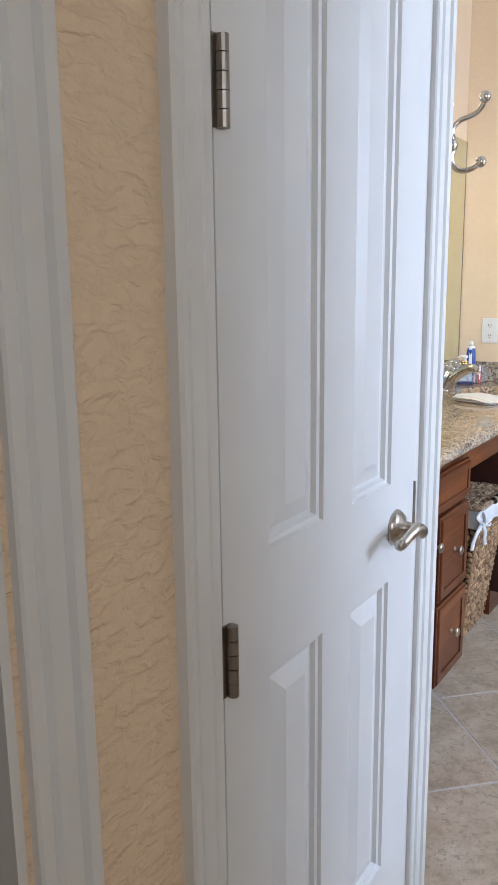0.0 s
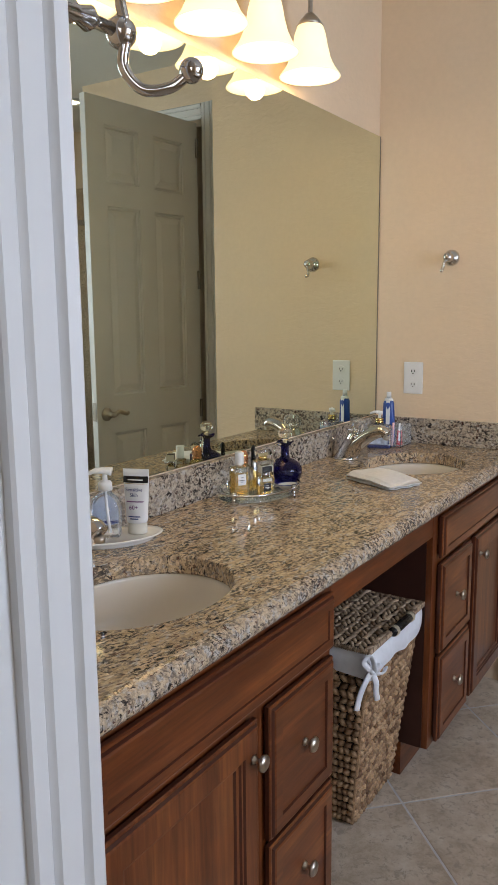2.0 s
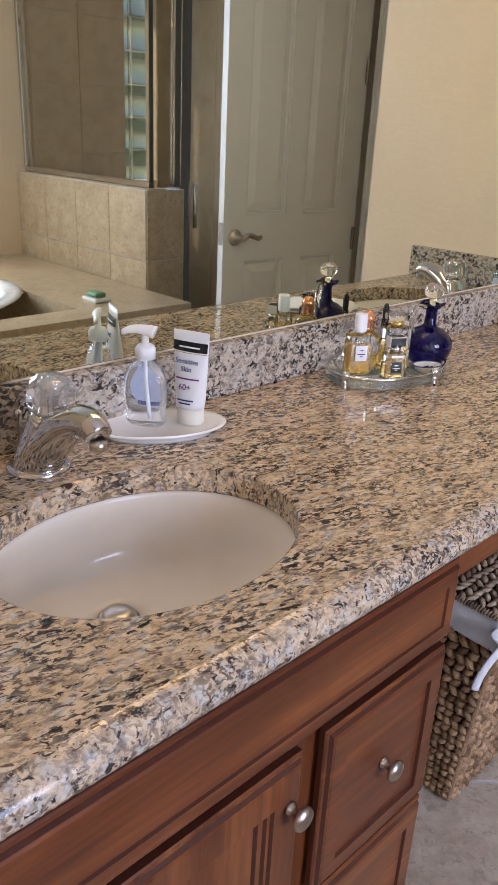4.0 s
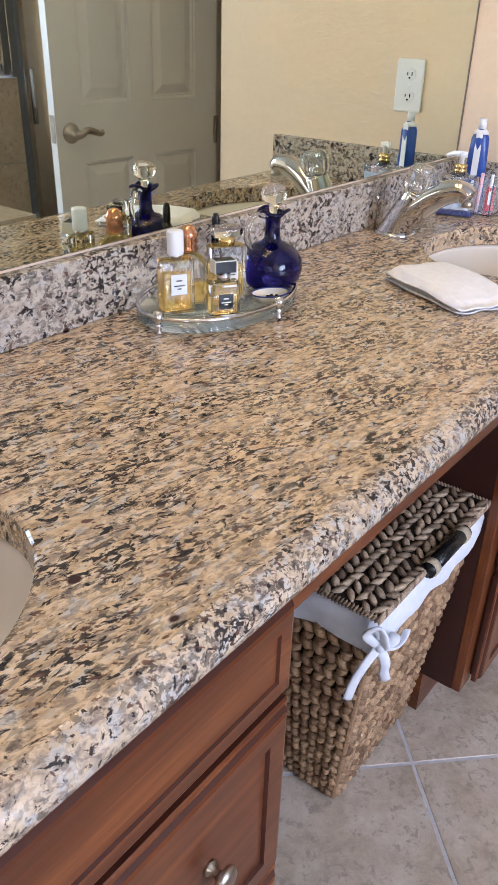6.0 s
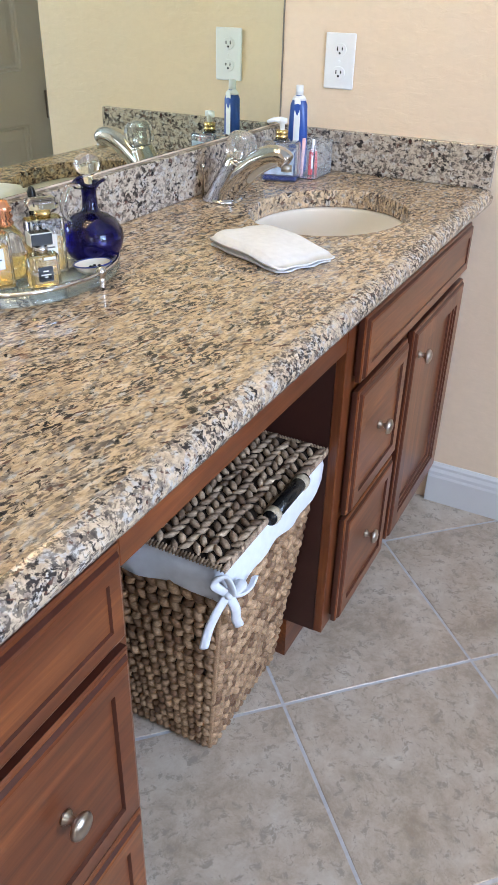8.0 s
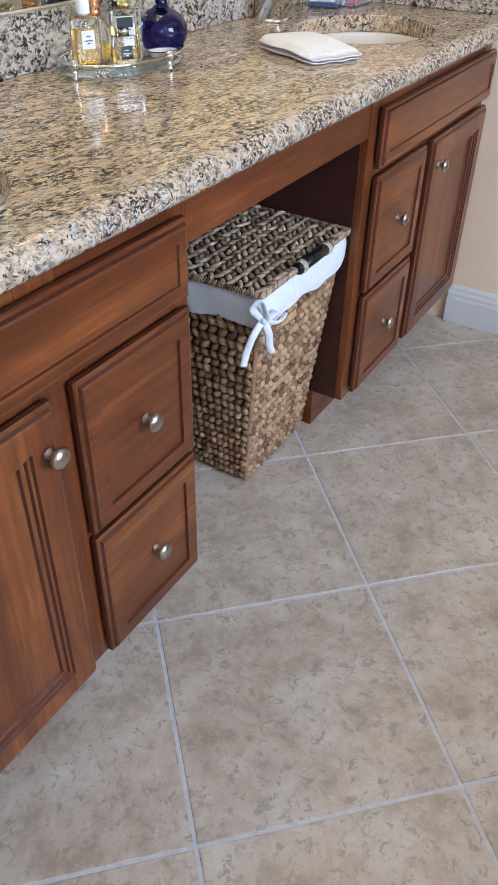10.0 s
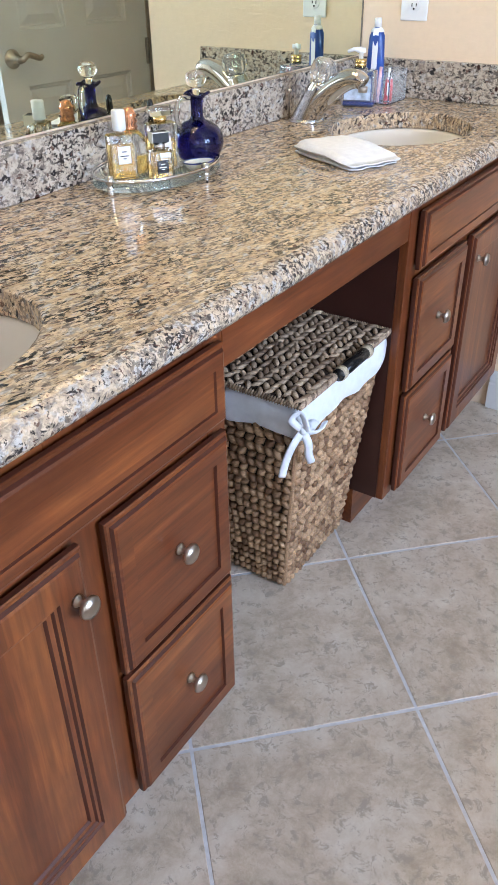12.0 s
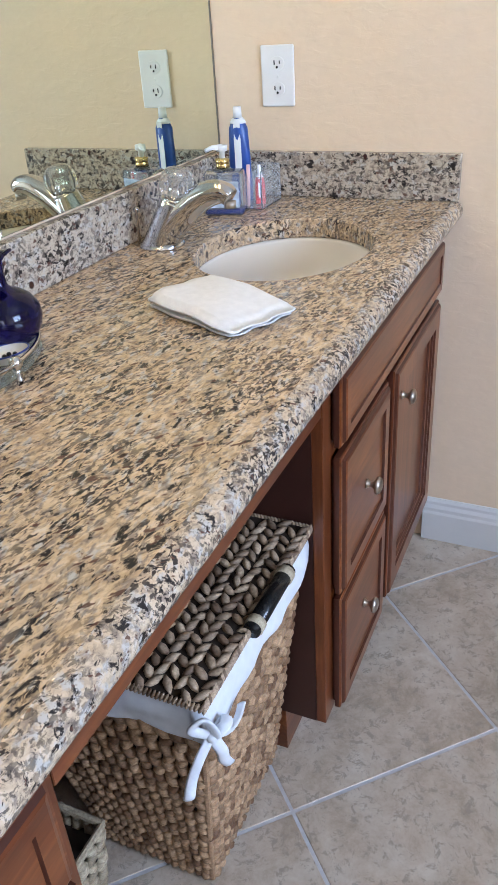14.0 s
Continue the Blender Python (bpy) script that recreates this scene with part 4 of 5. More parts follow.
def tiled(parent, a, u, v, nu, nv, su, sv, out, label=""):
    """A grid of thin tiles on a wall: from a along u and v."""
    a, u, v, out = Vector(a), Vector(u), Vector(v), Vector(out)
    bm = bmesh.new()
    m = Matrix((u, v, out)).transposed().to_4x4()
    box(-su / 2 + 0.0015, -sv / 2 + 0.0015, 0, su / 2 - 0.0015, sv / 2 - 0.0015, 0.006, 0.001, 1, bm=bm)
    bm.transform(m)
    me = mesh("tile", bm, SHTILE)
    for i in range(nu):
        for j in range(nv):
            t = new("tile", me)
            t.parent = parent
            t.location = a + u * (su * (i + 0.5)) + v * (sv * (j + 0.5))


tiled(knee, (KX, KY, 0), (1, 0, 0), (0, 0, 1), 4, 3, 0.324, 0.35, (0, -1, 0))
tiled(knee, (KX, 4.14, 0), (0, -1, 0), (0, 0, 1), 1, 3, 0.24, 0.35, (-1, 0, 0))
tiled(knee, (KX, KY + 0.006, 1.05), (1, 0, 0), (0, 1, 0), 4, 1, 0.324, 0.12, (0, 0, 1))
back = setting("wall_shower_tile", boxes((2.284, 4.01, 0, 2.299, G0 - 0.001, 2.35), (2.284, G1 + 0.001, 0, 2.299, 5.19, 2.35), (0.92, 5.185, 0, 2.28, 5.199, 2.35)), SHTILE, "tan stone tiled shower wall")
tiled(back, (2.283, 4.015, 0), (0, 1, 0), (0, 0, 1), 2, 6, 0.34, 0.39, (-1, 0, 0))
tiled(back, (0.925, 5.184, 0), (1, 0, 0), (0, 0, 1), 4, 6, 0.338, 0.39, (0, -1, 0))
shower = thing("shower_enclosure", (0, 0, 0), "chrome framed glass shower enclosure on a tiled low wall", "shower")
g = part("glass_panel", box(KX + 0.06, KY + 0.052, 1.075, 2.27, KY + 0.058, 1.98), GLASS, shower)
g.visible_shadow = False
for z in (1.057, 1.98):
    part("frame_rail", box(KX + 0.03, KY + 0.04, z, 2.28, KY + 0.07, z + 0.03, 0.003, 1), CHROME, shower)
for x in (KX + 0.03, 2.255):
    part("frame_post", box(x, KY + 0.04, 1.087, x + 0.028, KY + 0.07, 1.979, 0.003, 1), CHROME, shower)
part("frame_post", box(KX + 0.03, 4.10, 1.057, KX + 0.07, 4.14, 2.0, 0.003, 1), CHROME, shower)
part("frame_post", box(KX + 0.03, 4.142, 0.002, KX + 0.075, 4.19, 2.0, 0.003, 1), CHROME, shower)
part("frame_rail", box(KX + 0.03, KY + 0.072, 1.98, KX + 0.06, 4.098, 2.01, 0.003, 1), CHROME, shower)
g = part("glass_panel", box(KX + 0.045, KY + 0.072, 1.075, KX + 0.051, 4.098, 1.978), GLASS, shower)
g.visible_shadow = False
door = part("shower_door", box(KX + 0.048, 4.20, 0.05, KX + 0.054, 4.76, 1.95), GLASS, shower, "clear glass shower door")
door.visible_shadow = False
for y in (4.192, 4.765):
    part("door_frame", box(KX + 0.038, y, 0.02, KX + 0.064, y + 0.024, 1.975, 0.003, 1), CHROME, door)
part("door_handle", tube([(KX + 0.02, 4.235, 0.85), (KX + 0.02, 4.235, 1.08)], 0.012, 10), CHROME, door, "", True)
part("frame_rail", box(KX + 0.03, 4.192, 1.978, KX + 0.065, 5.18, 2.008, 0.003, 1), CHROME, shower)


def downlight(x, y):
    ob = thing("downlight", (x, y, CEILING), "white recessed ceiling downlight, lit", "ceiling light", "downlights")
    part("trim_ring", lathe([(0.055, -0.001), (0.085, -0.001), (0.085, -0.008), (0.060, -0.012), (0.055, -0.001)], 28), WHITE, ob, "", True)
    part("lens", lathe([(0, -0.002), (0.055, -0.002), (0.055, -0.005), (0, -0.005)], 24), plain("downlight_lens", (0.9, 0.85, 0.7), 0.5, emit=((1.0, 0.82, 0.55), 22.0)), ob, "glowing lens")


downlight(1.19, 4.60)


# ---- things on the counter ----
def ellipse_ring(rx, ry, n=40):
    return [(rx * math.cos(2 * math.pi * i / n), ry * math.sin(2 * math.pi * i / n)) for i in range(n)]


def gallery_tray():
    ob = thing("perfume_tray", (-1.127, 2.734, TOP), "oval glass vanity tray with a silver gallery rail", "tray")
    rx, ry = 0.100, 0.148
    part("base", lathe([(0, 0.006), (1, 0.006), (1.01, 0.009), (1.0, 0.013), (0, 0.013)], 48, rx, ry), GREENGLASS, ob, "pale green glass base", True).visible_shadow = False
    ring = [(x, y, 0.025) for x, y in ellipse_ring(rx, ry, 48)]
    part("rail", tube(ring + ring[:1], 0.0032, 8, cap=False), CHROME, ob, "silver gallery rail", True)
    for a in (-84, 8, 96, 188):
        x, y = rx * math.cos(radians(a)), ry * math.sin(radians(a))
        part("post", lathe([(0, 0.0005), (0.006, 0.0005), (0.0075, 0.004), (0.005, 0.008), (0.007, 0.012), (0.0055, 0.016), (0.005, 0.018), (0.0085, 0.023), (0.0090, 0.028), (0.006, 0.034), (0, 0.036)], 14, m=Matrix.Translation((x, y, 0))), CHROME, ob, "silver ball post", True)


gallery_tray()
SHELF = TOP + 0.0135


def carafe():
    ob = thing("decanter", pose(-1.100, 2.830, SHELF) @ Matrix.Diagonal((1, 1, 0.83, 1)), "round cobalt blue glass decanter with clear ball stopper", "decanter")
    part("body", lathe([(0, 0.0), (0.022, 0.0), (0.027, 0.002), (0.039, 0.012), (0.0475, 0.028), (0.0505, 0.046), (0.0485, 0.062), (0.040, 0.078), (0.027, 0.089), (0.0165, 0.094), (0.0125, 0.101), (0.0115, 0.120), (0.012, 0.136), (0.016, 0.146), (0.021, 0.150), (0.015, 0.149), (0.010, 0.138), (0, 0.136)], 36), COBALT, ob, "", True)
    lip = bmesh.new()
    ring = [(0.019 + 0.006 * abs(math.sin(1.5 * a))) for a in [2 * math.pi * i / 24 for i in range(24)]]
    pts = [(r * math.cos(2 * math.pi * i / 24), r * math.sin(2 * math.pi * i / 24), 0.149 + 0.004 * math.sin(3 * 2 * math.pi * i / 24)) for i, r in enumerate(ring)]
    part("lip", tube(pts + pts[:1], 0.003, 8, bm=lip, cap=False), COBALT, ob, "", True)
    part("handle", tube(smooth_path([(-0.004, -0.014, 0.142), (-0.010, -0.034, 0.146), (-0.014, -0.046, 0.122), (-0.013, -0.045, 0.095), (-0.010, -0.038, 0.075)], 6), 0.0048, 10), GLASS, ob, "clear glass handle", True)
    part("stopper", lathe([(0, 0.138), (0.0085, 0.138), (0.007, 0.158), (0.009, 0.162), (0.017, 0.170), (0.0205, 0.181), (0.017, 0.193), (0.009, 0.199), (0, 0.200)], 20), GLASS, ob, "clear glass ball stopper", True)


carafe()


def square_bottle(at, turn, w, d, h, fill, cap, label, plate, name="perfume_bottle"):
    ob = thing(name, pose(*at, 0, 0, turn), label, "perfume bottle", "perfume bottles")
    part("bottle", box(-w / 2, -d / 2, 0.0, w / 2, d / 2, h, 0.003, 2), GLASS, ob, "clear glass bottle", False).visible_shadow = False
    part("perfume", box(-w / 2 + 0.004, -d / 2 + 0.004, 0.005, w / 2 - 0.004, d / 2 - 0.004, 0.005 + (h - 0.012) * fill, 0.002, 1), AMBER, ob, "amber liquid").visible_shadow = False
    part("neck", lathe([(0, h - 0.001), (0.0085, h - 0.001), (0.0085, h + 0.008), (0, h + 0.008)], 16), NICKEL, ob, "", True)
    if cap == "white":
        part("cap", lathe([(0, h + 0.006), (0.0115, h + 0.006), (0.012, h + 0.008), (0.012, h + 0.038), (0.011, h + 0.040), (0, h + 0.040)], 20), PAPER, ob, "white cylindrical cap", True)
    elif cap == "black":
        part("collar", lathe([(0, h), (0.010, h), (0.010, h + 0.014), (0, h + 0.014)], 20), CHROME, ob, "silver collar", True)
        c = part("cap", box(-0.016, -0.011, h + 0.014, 0.016, 0.011, h + 0.032, 0.0012, 1), BLACK, ob, "black cap with cream edges")
        for x in (-0.0163, 0.0155):
            part("edge", box(x, -0.0113, h + 0.0135, x + 0.0008, 0.0113, h + 0.0325), CREAM, c)
        part("edge", box(-0.0154, -0.0115, h + 0.031, 0.0154, -0.0111, h + 0.0325), CREAM, c)
    else:
        part("collar", lathe([(0, h), (0.011, h), (0.013, h + 0.006), (0.011, h + 0.012), (0, h + 0.012)], 20), GOLD, ob, "gold collar", True)
        part("stopper", box(-0.024, -0.014, h + 0.012, 0.024, 0.014, h + 0.029, 0.007, 3), GLASS, ob, "faceted glass stopper", True)
    pw, z0, z1, mat, ink = plate
    p = part("label_plate", box(-pw / 2, -d / 2 - 0.0008, z0, pw / 2, -d / 2 - 0.0002, z1), mat, ob, "small rectangular label")
    for k, f in enumerate((0.7, 0.45, 0.3)):
        zz = z0 + (z1 - z0) * f
        part("print_bar", box(-pw * (0.18, 0.34, 0.12)[k], -d / 2 - 0.0012, zz - 0.0009, pw * (0.18, 0.34, 0.12)[k], -d / 2 - 0.0009, zz + 0.0009), ink, p)


square_bottle((-1.138, 2.648, SHELF), 62, 0.050, 0.028, 0.080, 0.86, "white", "square amber perfume bottle with white cap", (0.024, 0.030, 0.060, PAPER, BLACK))
square_bottle((-1.076, 2.682, SHELF), 60, 0.046, 0.024, 0.052, 0.62, "black", "small amber perfume bottle with black square cap", (0.022, 0.014, 0.036, BLACK, CREAM))
square_bottle((-1.122, 2.744, SHELF), 60, 0.056, 0.030, 0.085, 0.70, "stopper", "square perfume bottle with faceted glass stopper", (0.026, 0.026, 0.062, CREAM, BLACK))


def round_bottle():
    ob = thing("perfume_bottle", (-1.160, 2.700, SHELF), "round clear perfume bottle with rose gold cap", "perfume bottle", "perfume bottles")
    part("bottle", lathe([(0, 0), (0.024, 0), (0.028, 0.004), (0.029, 0.040), (0.026, 0.062), (0.016, 0.074), (0.010, 0.078), (0, 0.079)], 24), GLASS, ob, "", True).visible_shadow = False
    part("perfume", lathe([(0, 0.004), (0.022, 0.004), (0.025, 0.008), (0.0255, 0.030), (0, 0.030)], 24), AMBER, ob, "amber liquid", True).visible_shadow = False
    prof = [(0, 0.077), (0.014, 0.077)] + [(0.0155 - 0.0035 * (k % 2), 0.081 + 0.005 * k) for k in range(5)] + [(0.012, 0.106), (0.009, 0.113), (0, 0.116)]
    part("cap", lathe(prof, 20), COPPER, ob, "ribbed rose gold cap", True)


round_bottle()
stick = thing("mascara", (-1.186, 2.794, SHELF), "slim bottle with a black cap", "cosmetic")
part("tube", lathe([(0, 0), (0.007, 0), (0.0075, 0.004), (0.0075, 0.080), (0, 0.080)], 16), GLASS, stick, "", True)
part("cap", lathe([(0, 0.0805), (0.0055, 0.0805), (0.0065, 0.084), (0.0065, 0.104), (0.004, 0.112), (0, 0.114)], 16), BLACK, stick, "black rounded cap", True)


def trinket_dish():
    ob = thing("trinket_dish", pose(-1.061, 2.777, SHELF, 0, 0, 70), "tiny painted ceramic dish holding black trinkets", "dish")
    bm = lathe([(0, 0.001), (0.55, 0.001), (0.8, 0.006), (1.0, 0.014), (1.02, 0.016), (0.97, 0.0155), (0.75, 0.009), (0.5, 0.005), (0, 0.005)], 32, 0.031, 0.022)
    part("dish", bm, CREAM, ob, "", True)
    ring = [(x, y, 0.0155) for x, y in ellipse_ring(0.031, 0.022, 32)]
    part("painted_rim", tube(ring + ring[:1], 0.0012, 6, cap=False), NAVY, ob, "dark blue painted rim", True)
    for x, y in ((-0.004, 0.0), (0.004, 0.002), (0.010, -0.003)):
        part("bead", lathe([(0.0035 * math.sin(math.pi * i / 6), 0.0085 - 0.0035 * math.cos(math.pi * i / 6)) for i in range(7)], 10, m=Matrix.Translation((x, y, 0))), BLACK, ob, "black bead", True)


trinket_dish()


def soap_plate():
    ob = thing("oval_dish", pose(-1.157, 2.174, TOP, 0, 0, -28), "white oval ceramic dish on the granite", "dish")
    part("dish", lathe([(0, 0.0005), (0.80, 0.0005), (0.82, 0.004), (0.86, 0.008), (0.99, 0.013), (1.0, 0.0155), (0.985, 0.017), (0.90, 0.0145), (0.82, 0.0125), (0, 0.0125)], 56, 0.062, 0.110), PORC, ob, "", True)


soap_plate()
DISH = TOP + 0.013


def soap_pump():
    ob = thing("soap_dispenser", pose(-1.176, 2.164, DISH, 0, 0, 28), "nearly empty clear plastic soap pump bottle", "soap dispenser")
    part("bottle", lathe([(0, 0), (0.88, 0), (0.96, 0.004), (1.0, 0.014), (0.97, 0.02), (1.05, 0.045), (1.03, 0.070), (0.86, 0.088), (0.5, 0.099), (0.38, 0.102), (0.38, 0.108), (0, 0.108)], 32, 0.034, 0.021), ACRYLIC, ob, "clear plastic bottle", True).visible_shadow = False
    part("back_label", lathe([(0, 0), (1, 0), (1, 0.0006), (0, 0.0006)], 32, 0.024, 0.030, m=Matrix.Translation((0, 0.0235, 0.052)) @ pose(0, 0, 0, 90, 0, 0)), plain("pale_blue_label", (0.42, 0.48, 0.60), 0.5), ob, "pale blue oval label")
    part("label_print", box(-0.016, 0.0216, 0.026, 0.016, 0.0226, 0.033, 0.0004, 1), NAVY, ob, "navy print")
    part("collar", lathe([(0, 0.106), (0.0155, 0.106), (0.0155, 0.122), (0.012, 0.127), (0.006, 0.128), (0.005, 0.145), (0, 0.145)], 20), PAPER, ob, "white screw collar", True)
    part("dip_tube", tube([(0, 0, 0.105), (0.003, 0, 0.06), (0.008, 0, 0.01)], 0.003, 8), PAPER, ob, "", True)
    spout = smooth_path([(0.016, 0, 0.148), (0.0, 0, 0.150), (-0.020, -0.003, 0.150), (-0.036, -0.006, 0.144)], 5)
    part("nozzle", tube(spout, [0.011 - 0.0004 * i for i in range(len(spout))], 12, flat=0.5), PAPER, ob, "white pump nozzle", True)


soap_pump()


def squeeze_tube():
    ob = thing("lotion_tube", pose(-1.136, 2.222, DISH, 0, 0, 21), "white squeeze tube with black band standing on its cap", "lotion tube")
    bm = bmesh.new()
    rings = []
    for z, w, d in ((0.026, 0.023, 0.0195), (0.034, 0.0245, 0.019), (0.08, 0.028, 0.0125), (0.125, 0.0305, 0.005), (0.136, 0.031, 0.0012), (0.148, 0.031, 0.0012)):
        rings.append([bm.verts.new((w * math.cos(2 * math.pi * i / 28), d * math.sin(2 * math.pi * i / 28), z)) for i in range(28)])
    for a, b in zip(rings, rings[1:]):
        for i in range(28):
            bm.faces.new((a[i], a[(i + 1) % 28], b[(i + 1) % 28], b[i]))
    bm.faces.new(rings[0][::-1])
    bm.faces.new(rings[-1])
    part("body", bm, PAPER, ob, "", True)
    part("cap", lathe([(0, 0), (0.0215, 0), (0.0225, 0.002), (0.0225, 0.0255), (0, 0.0255)], 28, 1.0, 0.85), CREAM, ob, "white flip cap", True)
    tilt = math.atan2(0.0125 - 0.005, 0.045)

    def surface(z):
        return -(0.0125 + (0.08 - z) / 0.045 * 0.0075 if z < 0.125 else 0.005 - (z - 0.125) * 0.34) - 0.0012

    def strip(name, z0, z1, w, mat, label=""):
        bm2 = bmesh.new()
        for k in range(6):
            x0, x1 = -w + 2 * w * k / 6, -w + 2 * w * (k + 1) / 6
            vs = []
            for x, z in ((x0, z0), (x1, z0), (x1, z1), (x0, z1)):
                bulge = math.sqrt(max(0.0, 1 - (x / 0.031) ** 2))
                vs.append(bm2.verts.new((x, (surface(z) + 0.0012) * bulge - 0.0012, z)))
            bm2.faces.new(vs)
        bmesh.ops.remove_doubles(bm2, verts=bm2.verts[:], dist=1e-5)
        return part(name, bm2, mat, ob, label)

    strip("dark_band", 0.117, 0.132, 0.0295, BLACK, "black band")
    strip("thin_band", 0.1145, 0.1155, 0.0295, GOLD)
    strip("plum_bar", 0.074, 0.0765, 0.020, PLUM)
    for z, w in ((0.124, 0.018), (0.042, 0.014), (0.037, 0.010)):
        t = strip("print_bar", z - 0.0012, z + 0.0012, w, PAPER if z > 0.1 else NAVY)
        t.location.y = -0.0006
    for text, z, size in (("Sensitive", 0.102, 0.0115), ("Skin", 0.090, 0.0115), ("60+", 0.062, 0.0135)):
        words("lettering", text, size, NAVY if size < 0.012 else PLUM, ob, pose(-0.002, surface(z) - 0.0006, z, 90 - math.degrees(tilt), 0, 0))


squeeze_tube()


def folded_towel():
    ob = thing("hand_towel", pose(-0.888, 3.050, TOP, 0, 0, -24), "folded white terry hand towel beside the sink", "towel")
    rng = random.Random(4)
    for k, (hx, hy, z, t) in enumerate(((0.098, 0.062, 0.0008, 0.015), (0.102, 0.066, 0.0120, 0.016))):
        bm = bmesh.new()
        n = 16
        grid = {}
        for side in (0, 1):
            for i in range(n + 1):
                for j in range(n + 1):
                    u, v = 2 * i / n - 1, 2 * j / n - 1
                    edge = min(1.0, 4.0 * (1 - max(abs(u), abs(v)) ** 6) + 0.12)
                    droop = 1 - 0.45 * max(0.0, u) ** 1.4 - 0.1 * max(0.0, -u) ** 3
                    puff = 0.0016 * math.sin(5 * u + 3 * v + k) * edge
                    top = (z + t * edge) * droop + puff * (0.7 if k == 1 else 0.2)
                    low = max(0.0006, (z + t * (0.5 - 0.5 * edge)) * droop)
                    wob = 0.003 * math.sin(7 * v + k * 2)
                    grid[side, i, j] = bm.verts.new((hx * u + wob, hy * v + 0.002 * math.sin(6 * u + k), top if side else low))
                    q = grid[side, i, j].co
                    q.x *= 1 - 0.04 * v ** 4
                    q.y *= 1 - 0.05 * u ** 4
        for side in (0, 1):
            for i in range(n):
                for j in range(n):
                    bm.faces.new((grid[side, i, j], grid[side, i + 1, j], grid[side, i + 1, j + 1], grid[side, i, j + 1]))
        rim = [(i, 0) for i in range(n)] + [(n, j) for j in range(n)] + [(i, n) for i in range(n, 0, -1)] + [(0, j) for j in range(n, 0, -1)]
        for a, b in zip(rim, rim[1:] + rim[:1]):
            bm.faces.new((grid[0, a[0], a[1]], grid[0, b[0], b[1]], grid[1, b[0], b[1]], grid[1, a[0], a[1]]))
        part("fold", bm, CLOTH, ob, "", True)


folded_towel()


def organizer():
    ob = thing("organizer", (-1.120, 3.705, TOP), "clear acrylic toothbrush organizer by the end wall", "organizer")
    w, d, h, t = 0.052, 0.055, 0.082, 0.003
    part("floor_plate", box(-w, -d, 0.0005, w, d, t), ACRYLIC, ob)
    for nm, r in (("panel", (-w, -d, t, -w + t, d, h)), ("panel", (w - t, -d, t, w, d, h)), ("panel", (-w + t, -d, t, w - t, -d + t, h * 0.85)), ("panel", (-w + t, d - t, t, w - t, d, h)), ("divider", (0.008, -d + t, t, 0.008 + t, d - t, h * 0.9))):
        part(nm, box(*r, 0.0008, 1), ACRYLIC, ob).visible_shadow = False


organizer()


def toothpaste(at, turn, h, w, mat, label, capped=True):
    ob = thing("toothpaste_tube", pose(*at, 0, 0, turn), label, "toothpaste")
    bm = bmesh.new()
    rings = []
    for f, kw, kd in ((0.0, 1.0, 0.06), (0.06, 1.0, 0.08), (0.5, 1.0, 0.55), (0.88, 0.86, 0.72), (0.95, 0.62, 0.5), (1.0, 0.4, 0.38)):
        rings.append([bm.verts.new((w * kw * math.cos(2 * math.pi * i / 20), w * kd * math.sin(2 * math.pi * i / 20), h * f)) for i in range(20)])
    for a, b in zip(rings, rings[1:]):
        for i in range(20):
            bm.faces.new((a[i], a[(i + 1) % 20], b[(i + 1) % 20], b[i]))
    bm.faces.new(rings[0][::-1])
    bm.faces.new(rings[-1])
    part("body", bm, mat, ob, "", True)
    part("cap", lathe([(0, h), (w * 0.40, h), (w * 0.36, h + 0.022), (0, h + 0.022)], 16), PAPER, ob, "white cap", True)
    part("stripe", box(-w * 0.32, -w * 0.66, h * 0.25, w * 0.30, -w * 0.60, h * 0.97, 0.001, 1), PAPER, ob, "white stripe")
    part("shoulder", lathe([(0, h * 0.935), (w * 0.76, h * 0.935), (w * 0.66, h * 0.965), (w * 0.42, h * 1.001), (0, h * 1.001)], 20, 1.0, 0.82), PAPER, ob, "white shoulder", True)


toothpaste((-1.146, 3.715, TOP + 0.004), 12, 0.178, 0.0245, BLUE, "blue and white toothpaste tube standing upright")
toothpaste((-1.090, 3.690, TOP + 0.004), 25, 0.062, 0.010, RED, "small red and white travel tube")


def toothbrush():
    ob = thing("toothbrush", pose(-1.108, 3.664, TOP + 0.004, -4, 2, 20), "pale pink toothbrush standing in the organizer", "toothbrush")
    part("grip", tube([(0, 0, 0), (0, 0, 0.05), (0, 0, 0.088)], [0.004, 0.005, 0.004], 8), plain("pale_pink_plastic", (0.72, 0.45, 0.45), 0.4), ob, "", True)


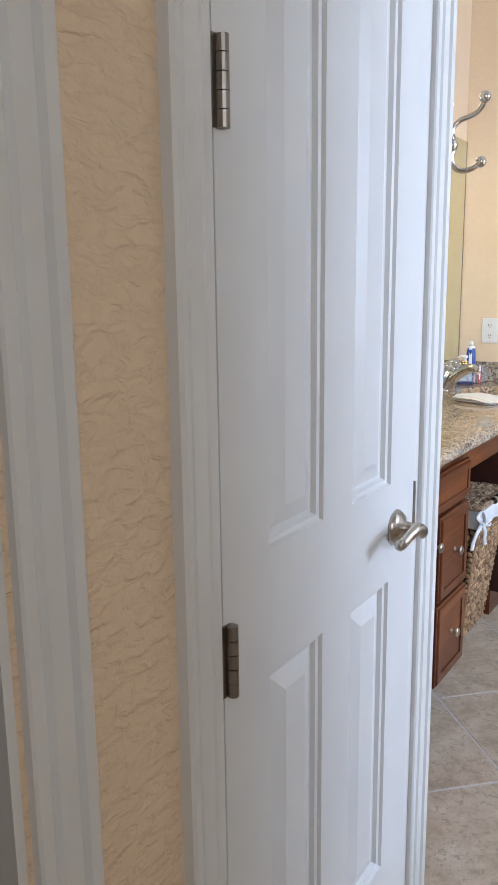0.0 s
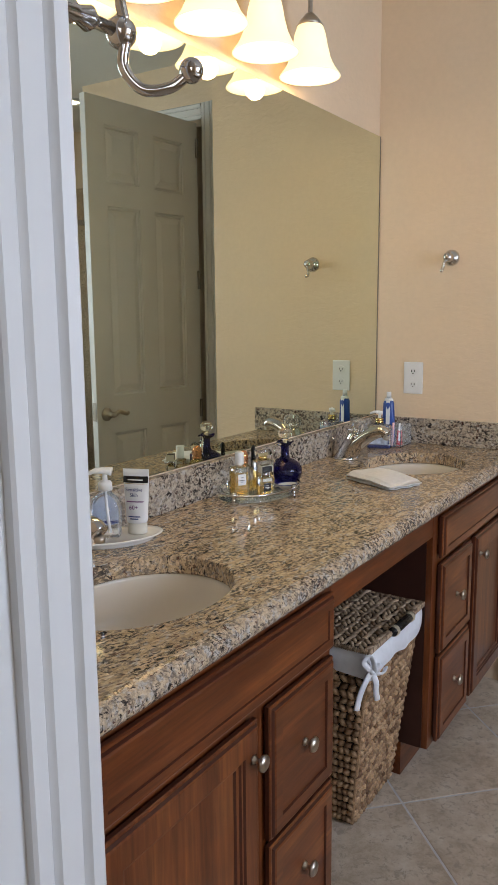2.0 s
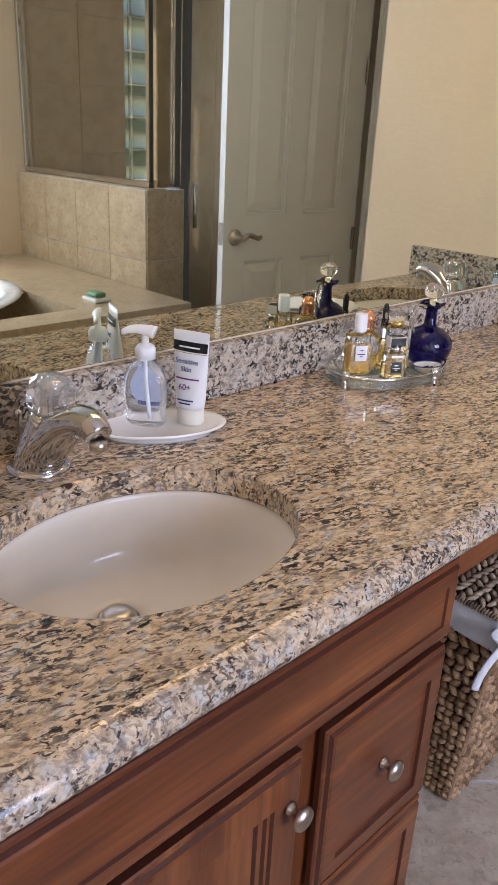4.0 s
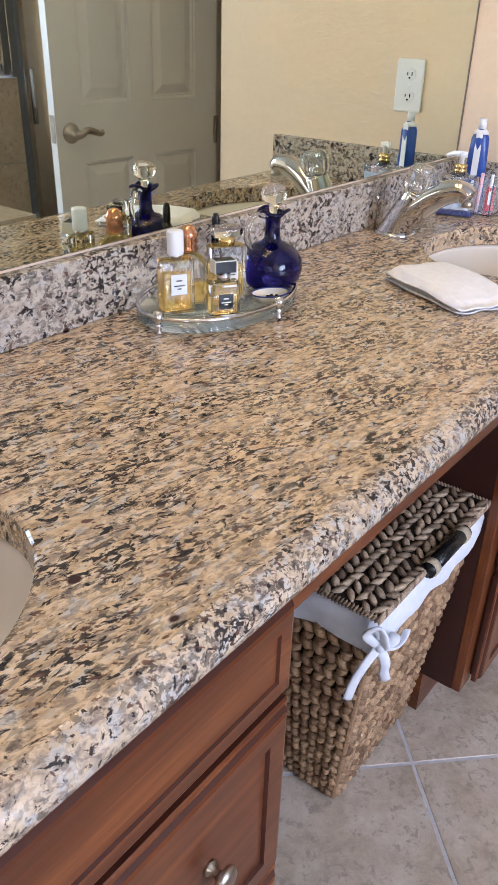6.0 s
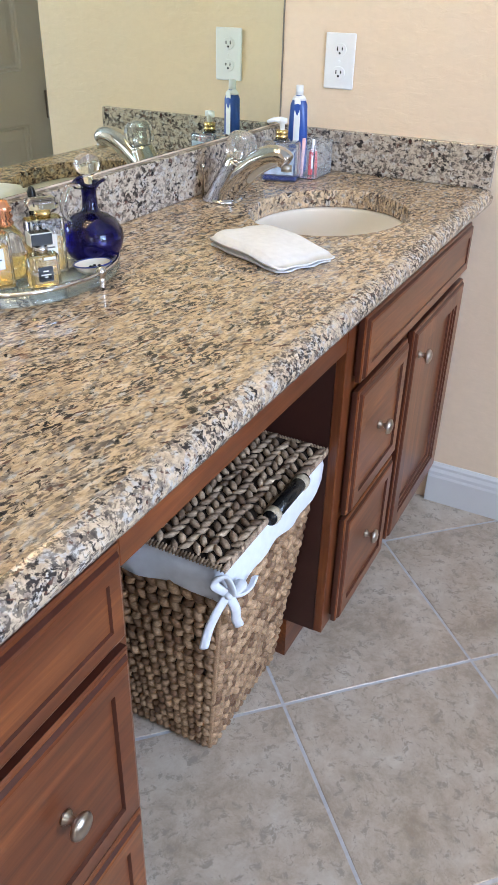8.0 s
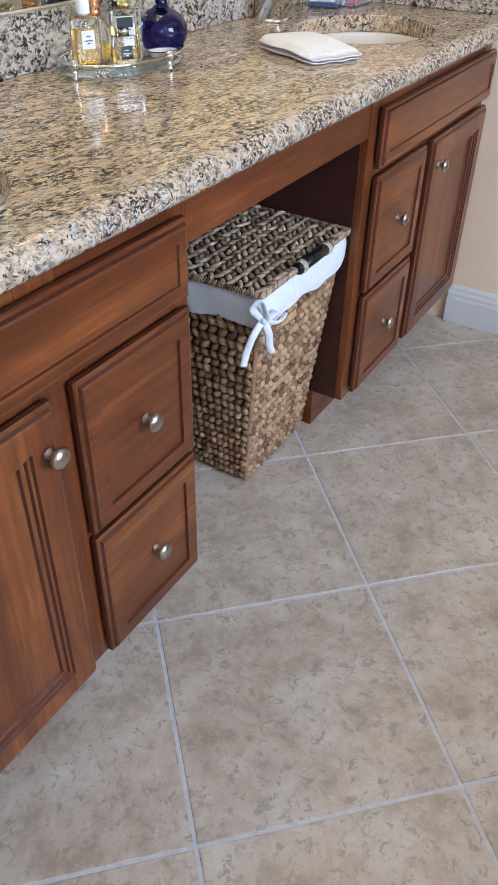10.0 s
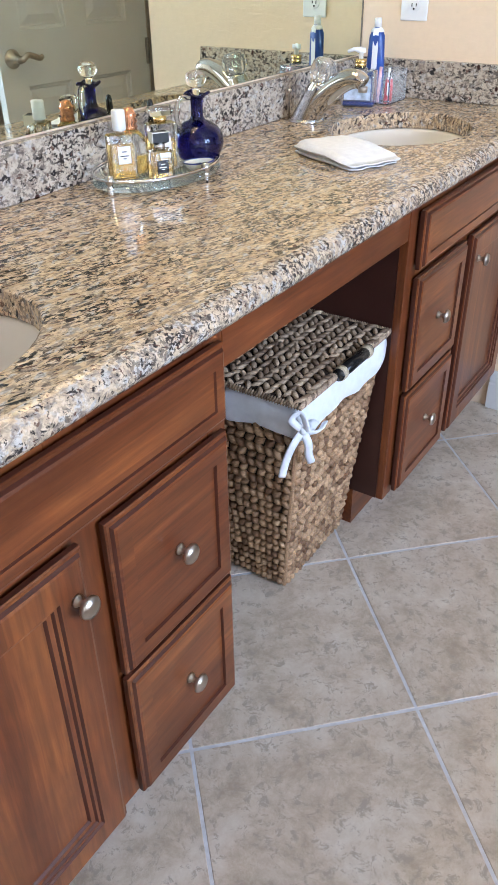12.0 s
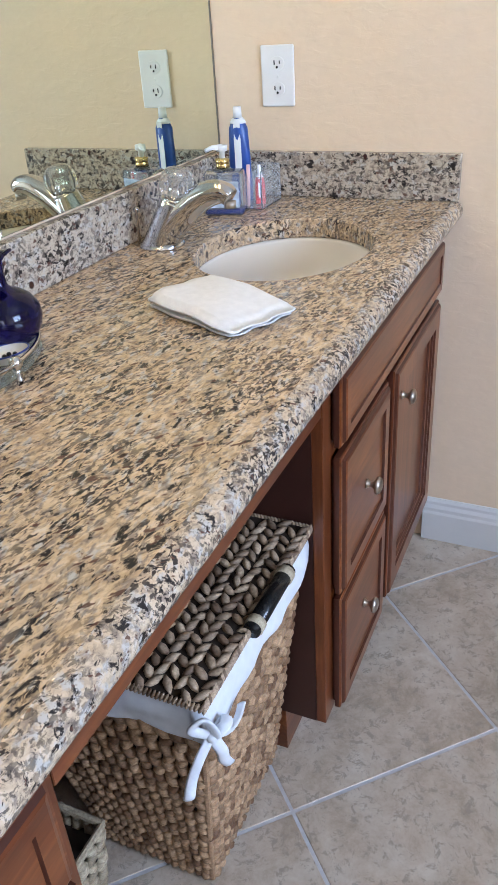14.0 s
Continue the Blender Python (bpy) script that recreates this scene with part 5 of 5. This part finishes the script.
toothbrush()


def square_pump():
    ob = thing("soap_dispenser", pose(-1.140, 3.612, TOP, 0, 0, 15), "clear square soap pump with gold collar", "soap dispenser")
    part("bottle", box(-0.043, -0.027, 0.0005, 0.043, 0.027, 0.090, 0.006, 3), ACRYLIC, ob, "clear bottle", True).visible_shadow = False
    part("label_plate", box(-0.036, -0.0285, 0.018, 0.036, -0.0278, 0.072), plain("blue_grey_print", (0.42, 0.50, 0.60), 0.5, vary=0.35, scale=60), ob, "blue and white printed label")
    part("soap_level", box(-0.039, -0.023, 0.004, 0.039, 0.023, 0.014, 0.002, 1), NAVY, ob, "dark base")
    part("shoulder", lathe([(0, 0.0895), (0.022, 0.0895), (0.016, 0.096), (0, 0.096)], 20), ACRYLIC, ob, "", True)
    part("collar", lathe([(0, 0.096), (0.015, 0.096), (0.015, 0.103), (0.0135, 0.105), (0.015, 0.107), (0.015, 0.115), (0, 0.116)], 20), GOLD, ob, "gold collar", True)
    part("pump", lathe([(0, 0.116), (0.006, 0.116), (0.006, 0.128), (0.012, 0.131), (0.0115, 0.141), (0, 0.142)], 16), PAPER, ob, "white pump head", True)
    part("nozzle", tube([(0, 0, 0.137), (-0.018, -0.012, 0.139), (-0.032, -0.02, 0.134)], [0.007, 0.005, 0.004], 10), PAPER, ob, "", True)


square_pump()


# ---- floor tiles ----
def floor_tiles():
    pitch, ox, oy = 0.4572, -0.738, 2.891
    me = mesh("tile", box(-pitch / 2 + 0.003, -pitch / 2 + 0.003, -0.006, pitch / 2 - 0.003, pitch / 2 - 0.003, 0.0, 0.0015, 1), TILE)
    h = pitch / math.sqrt(2)
    rng = random.Random(11)
    for i in range(-14, 14):
        for j in range(-14, 14):
            x, y = ox + h * (i - j), oy + h * (i + j + 1)
            if -1.25 < x < 2.25 and -0.95 < y < 4.6 and not (x < -0.9 and y < 1.2):
                t = new("tile", me)
                t.parent = floor
                t.matrix_basis = pose(x, y, 0, 0, 0, 45 + 90 * rng.randrange(4))


floor_tiles()
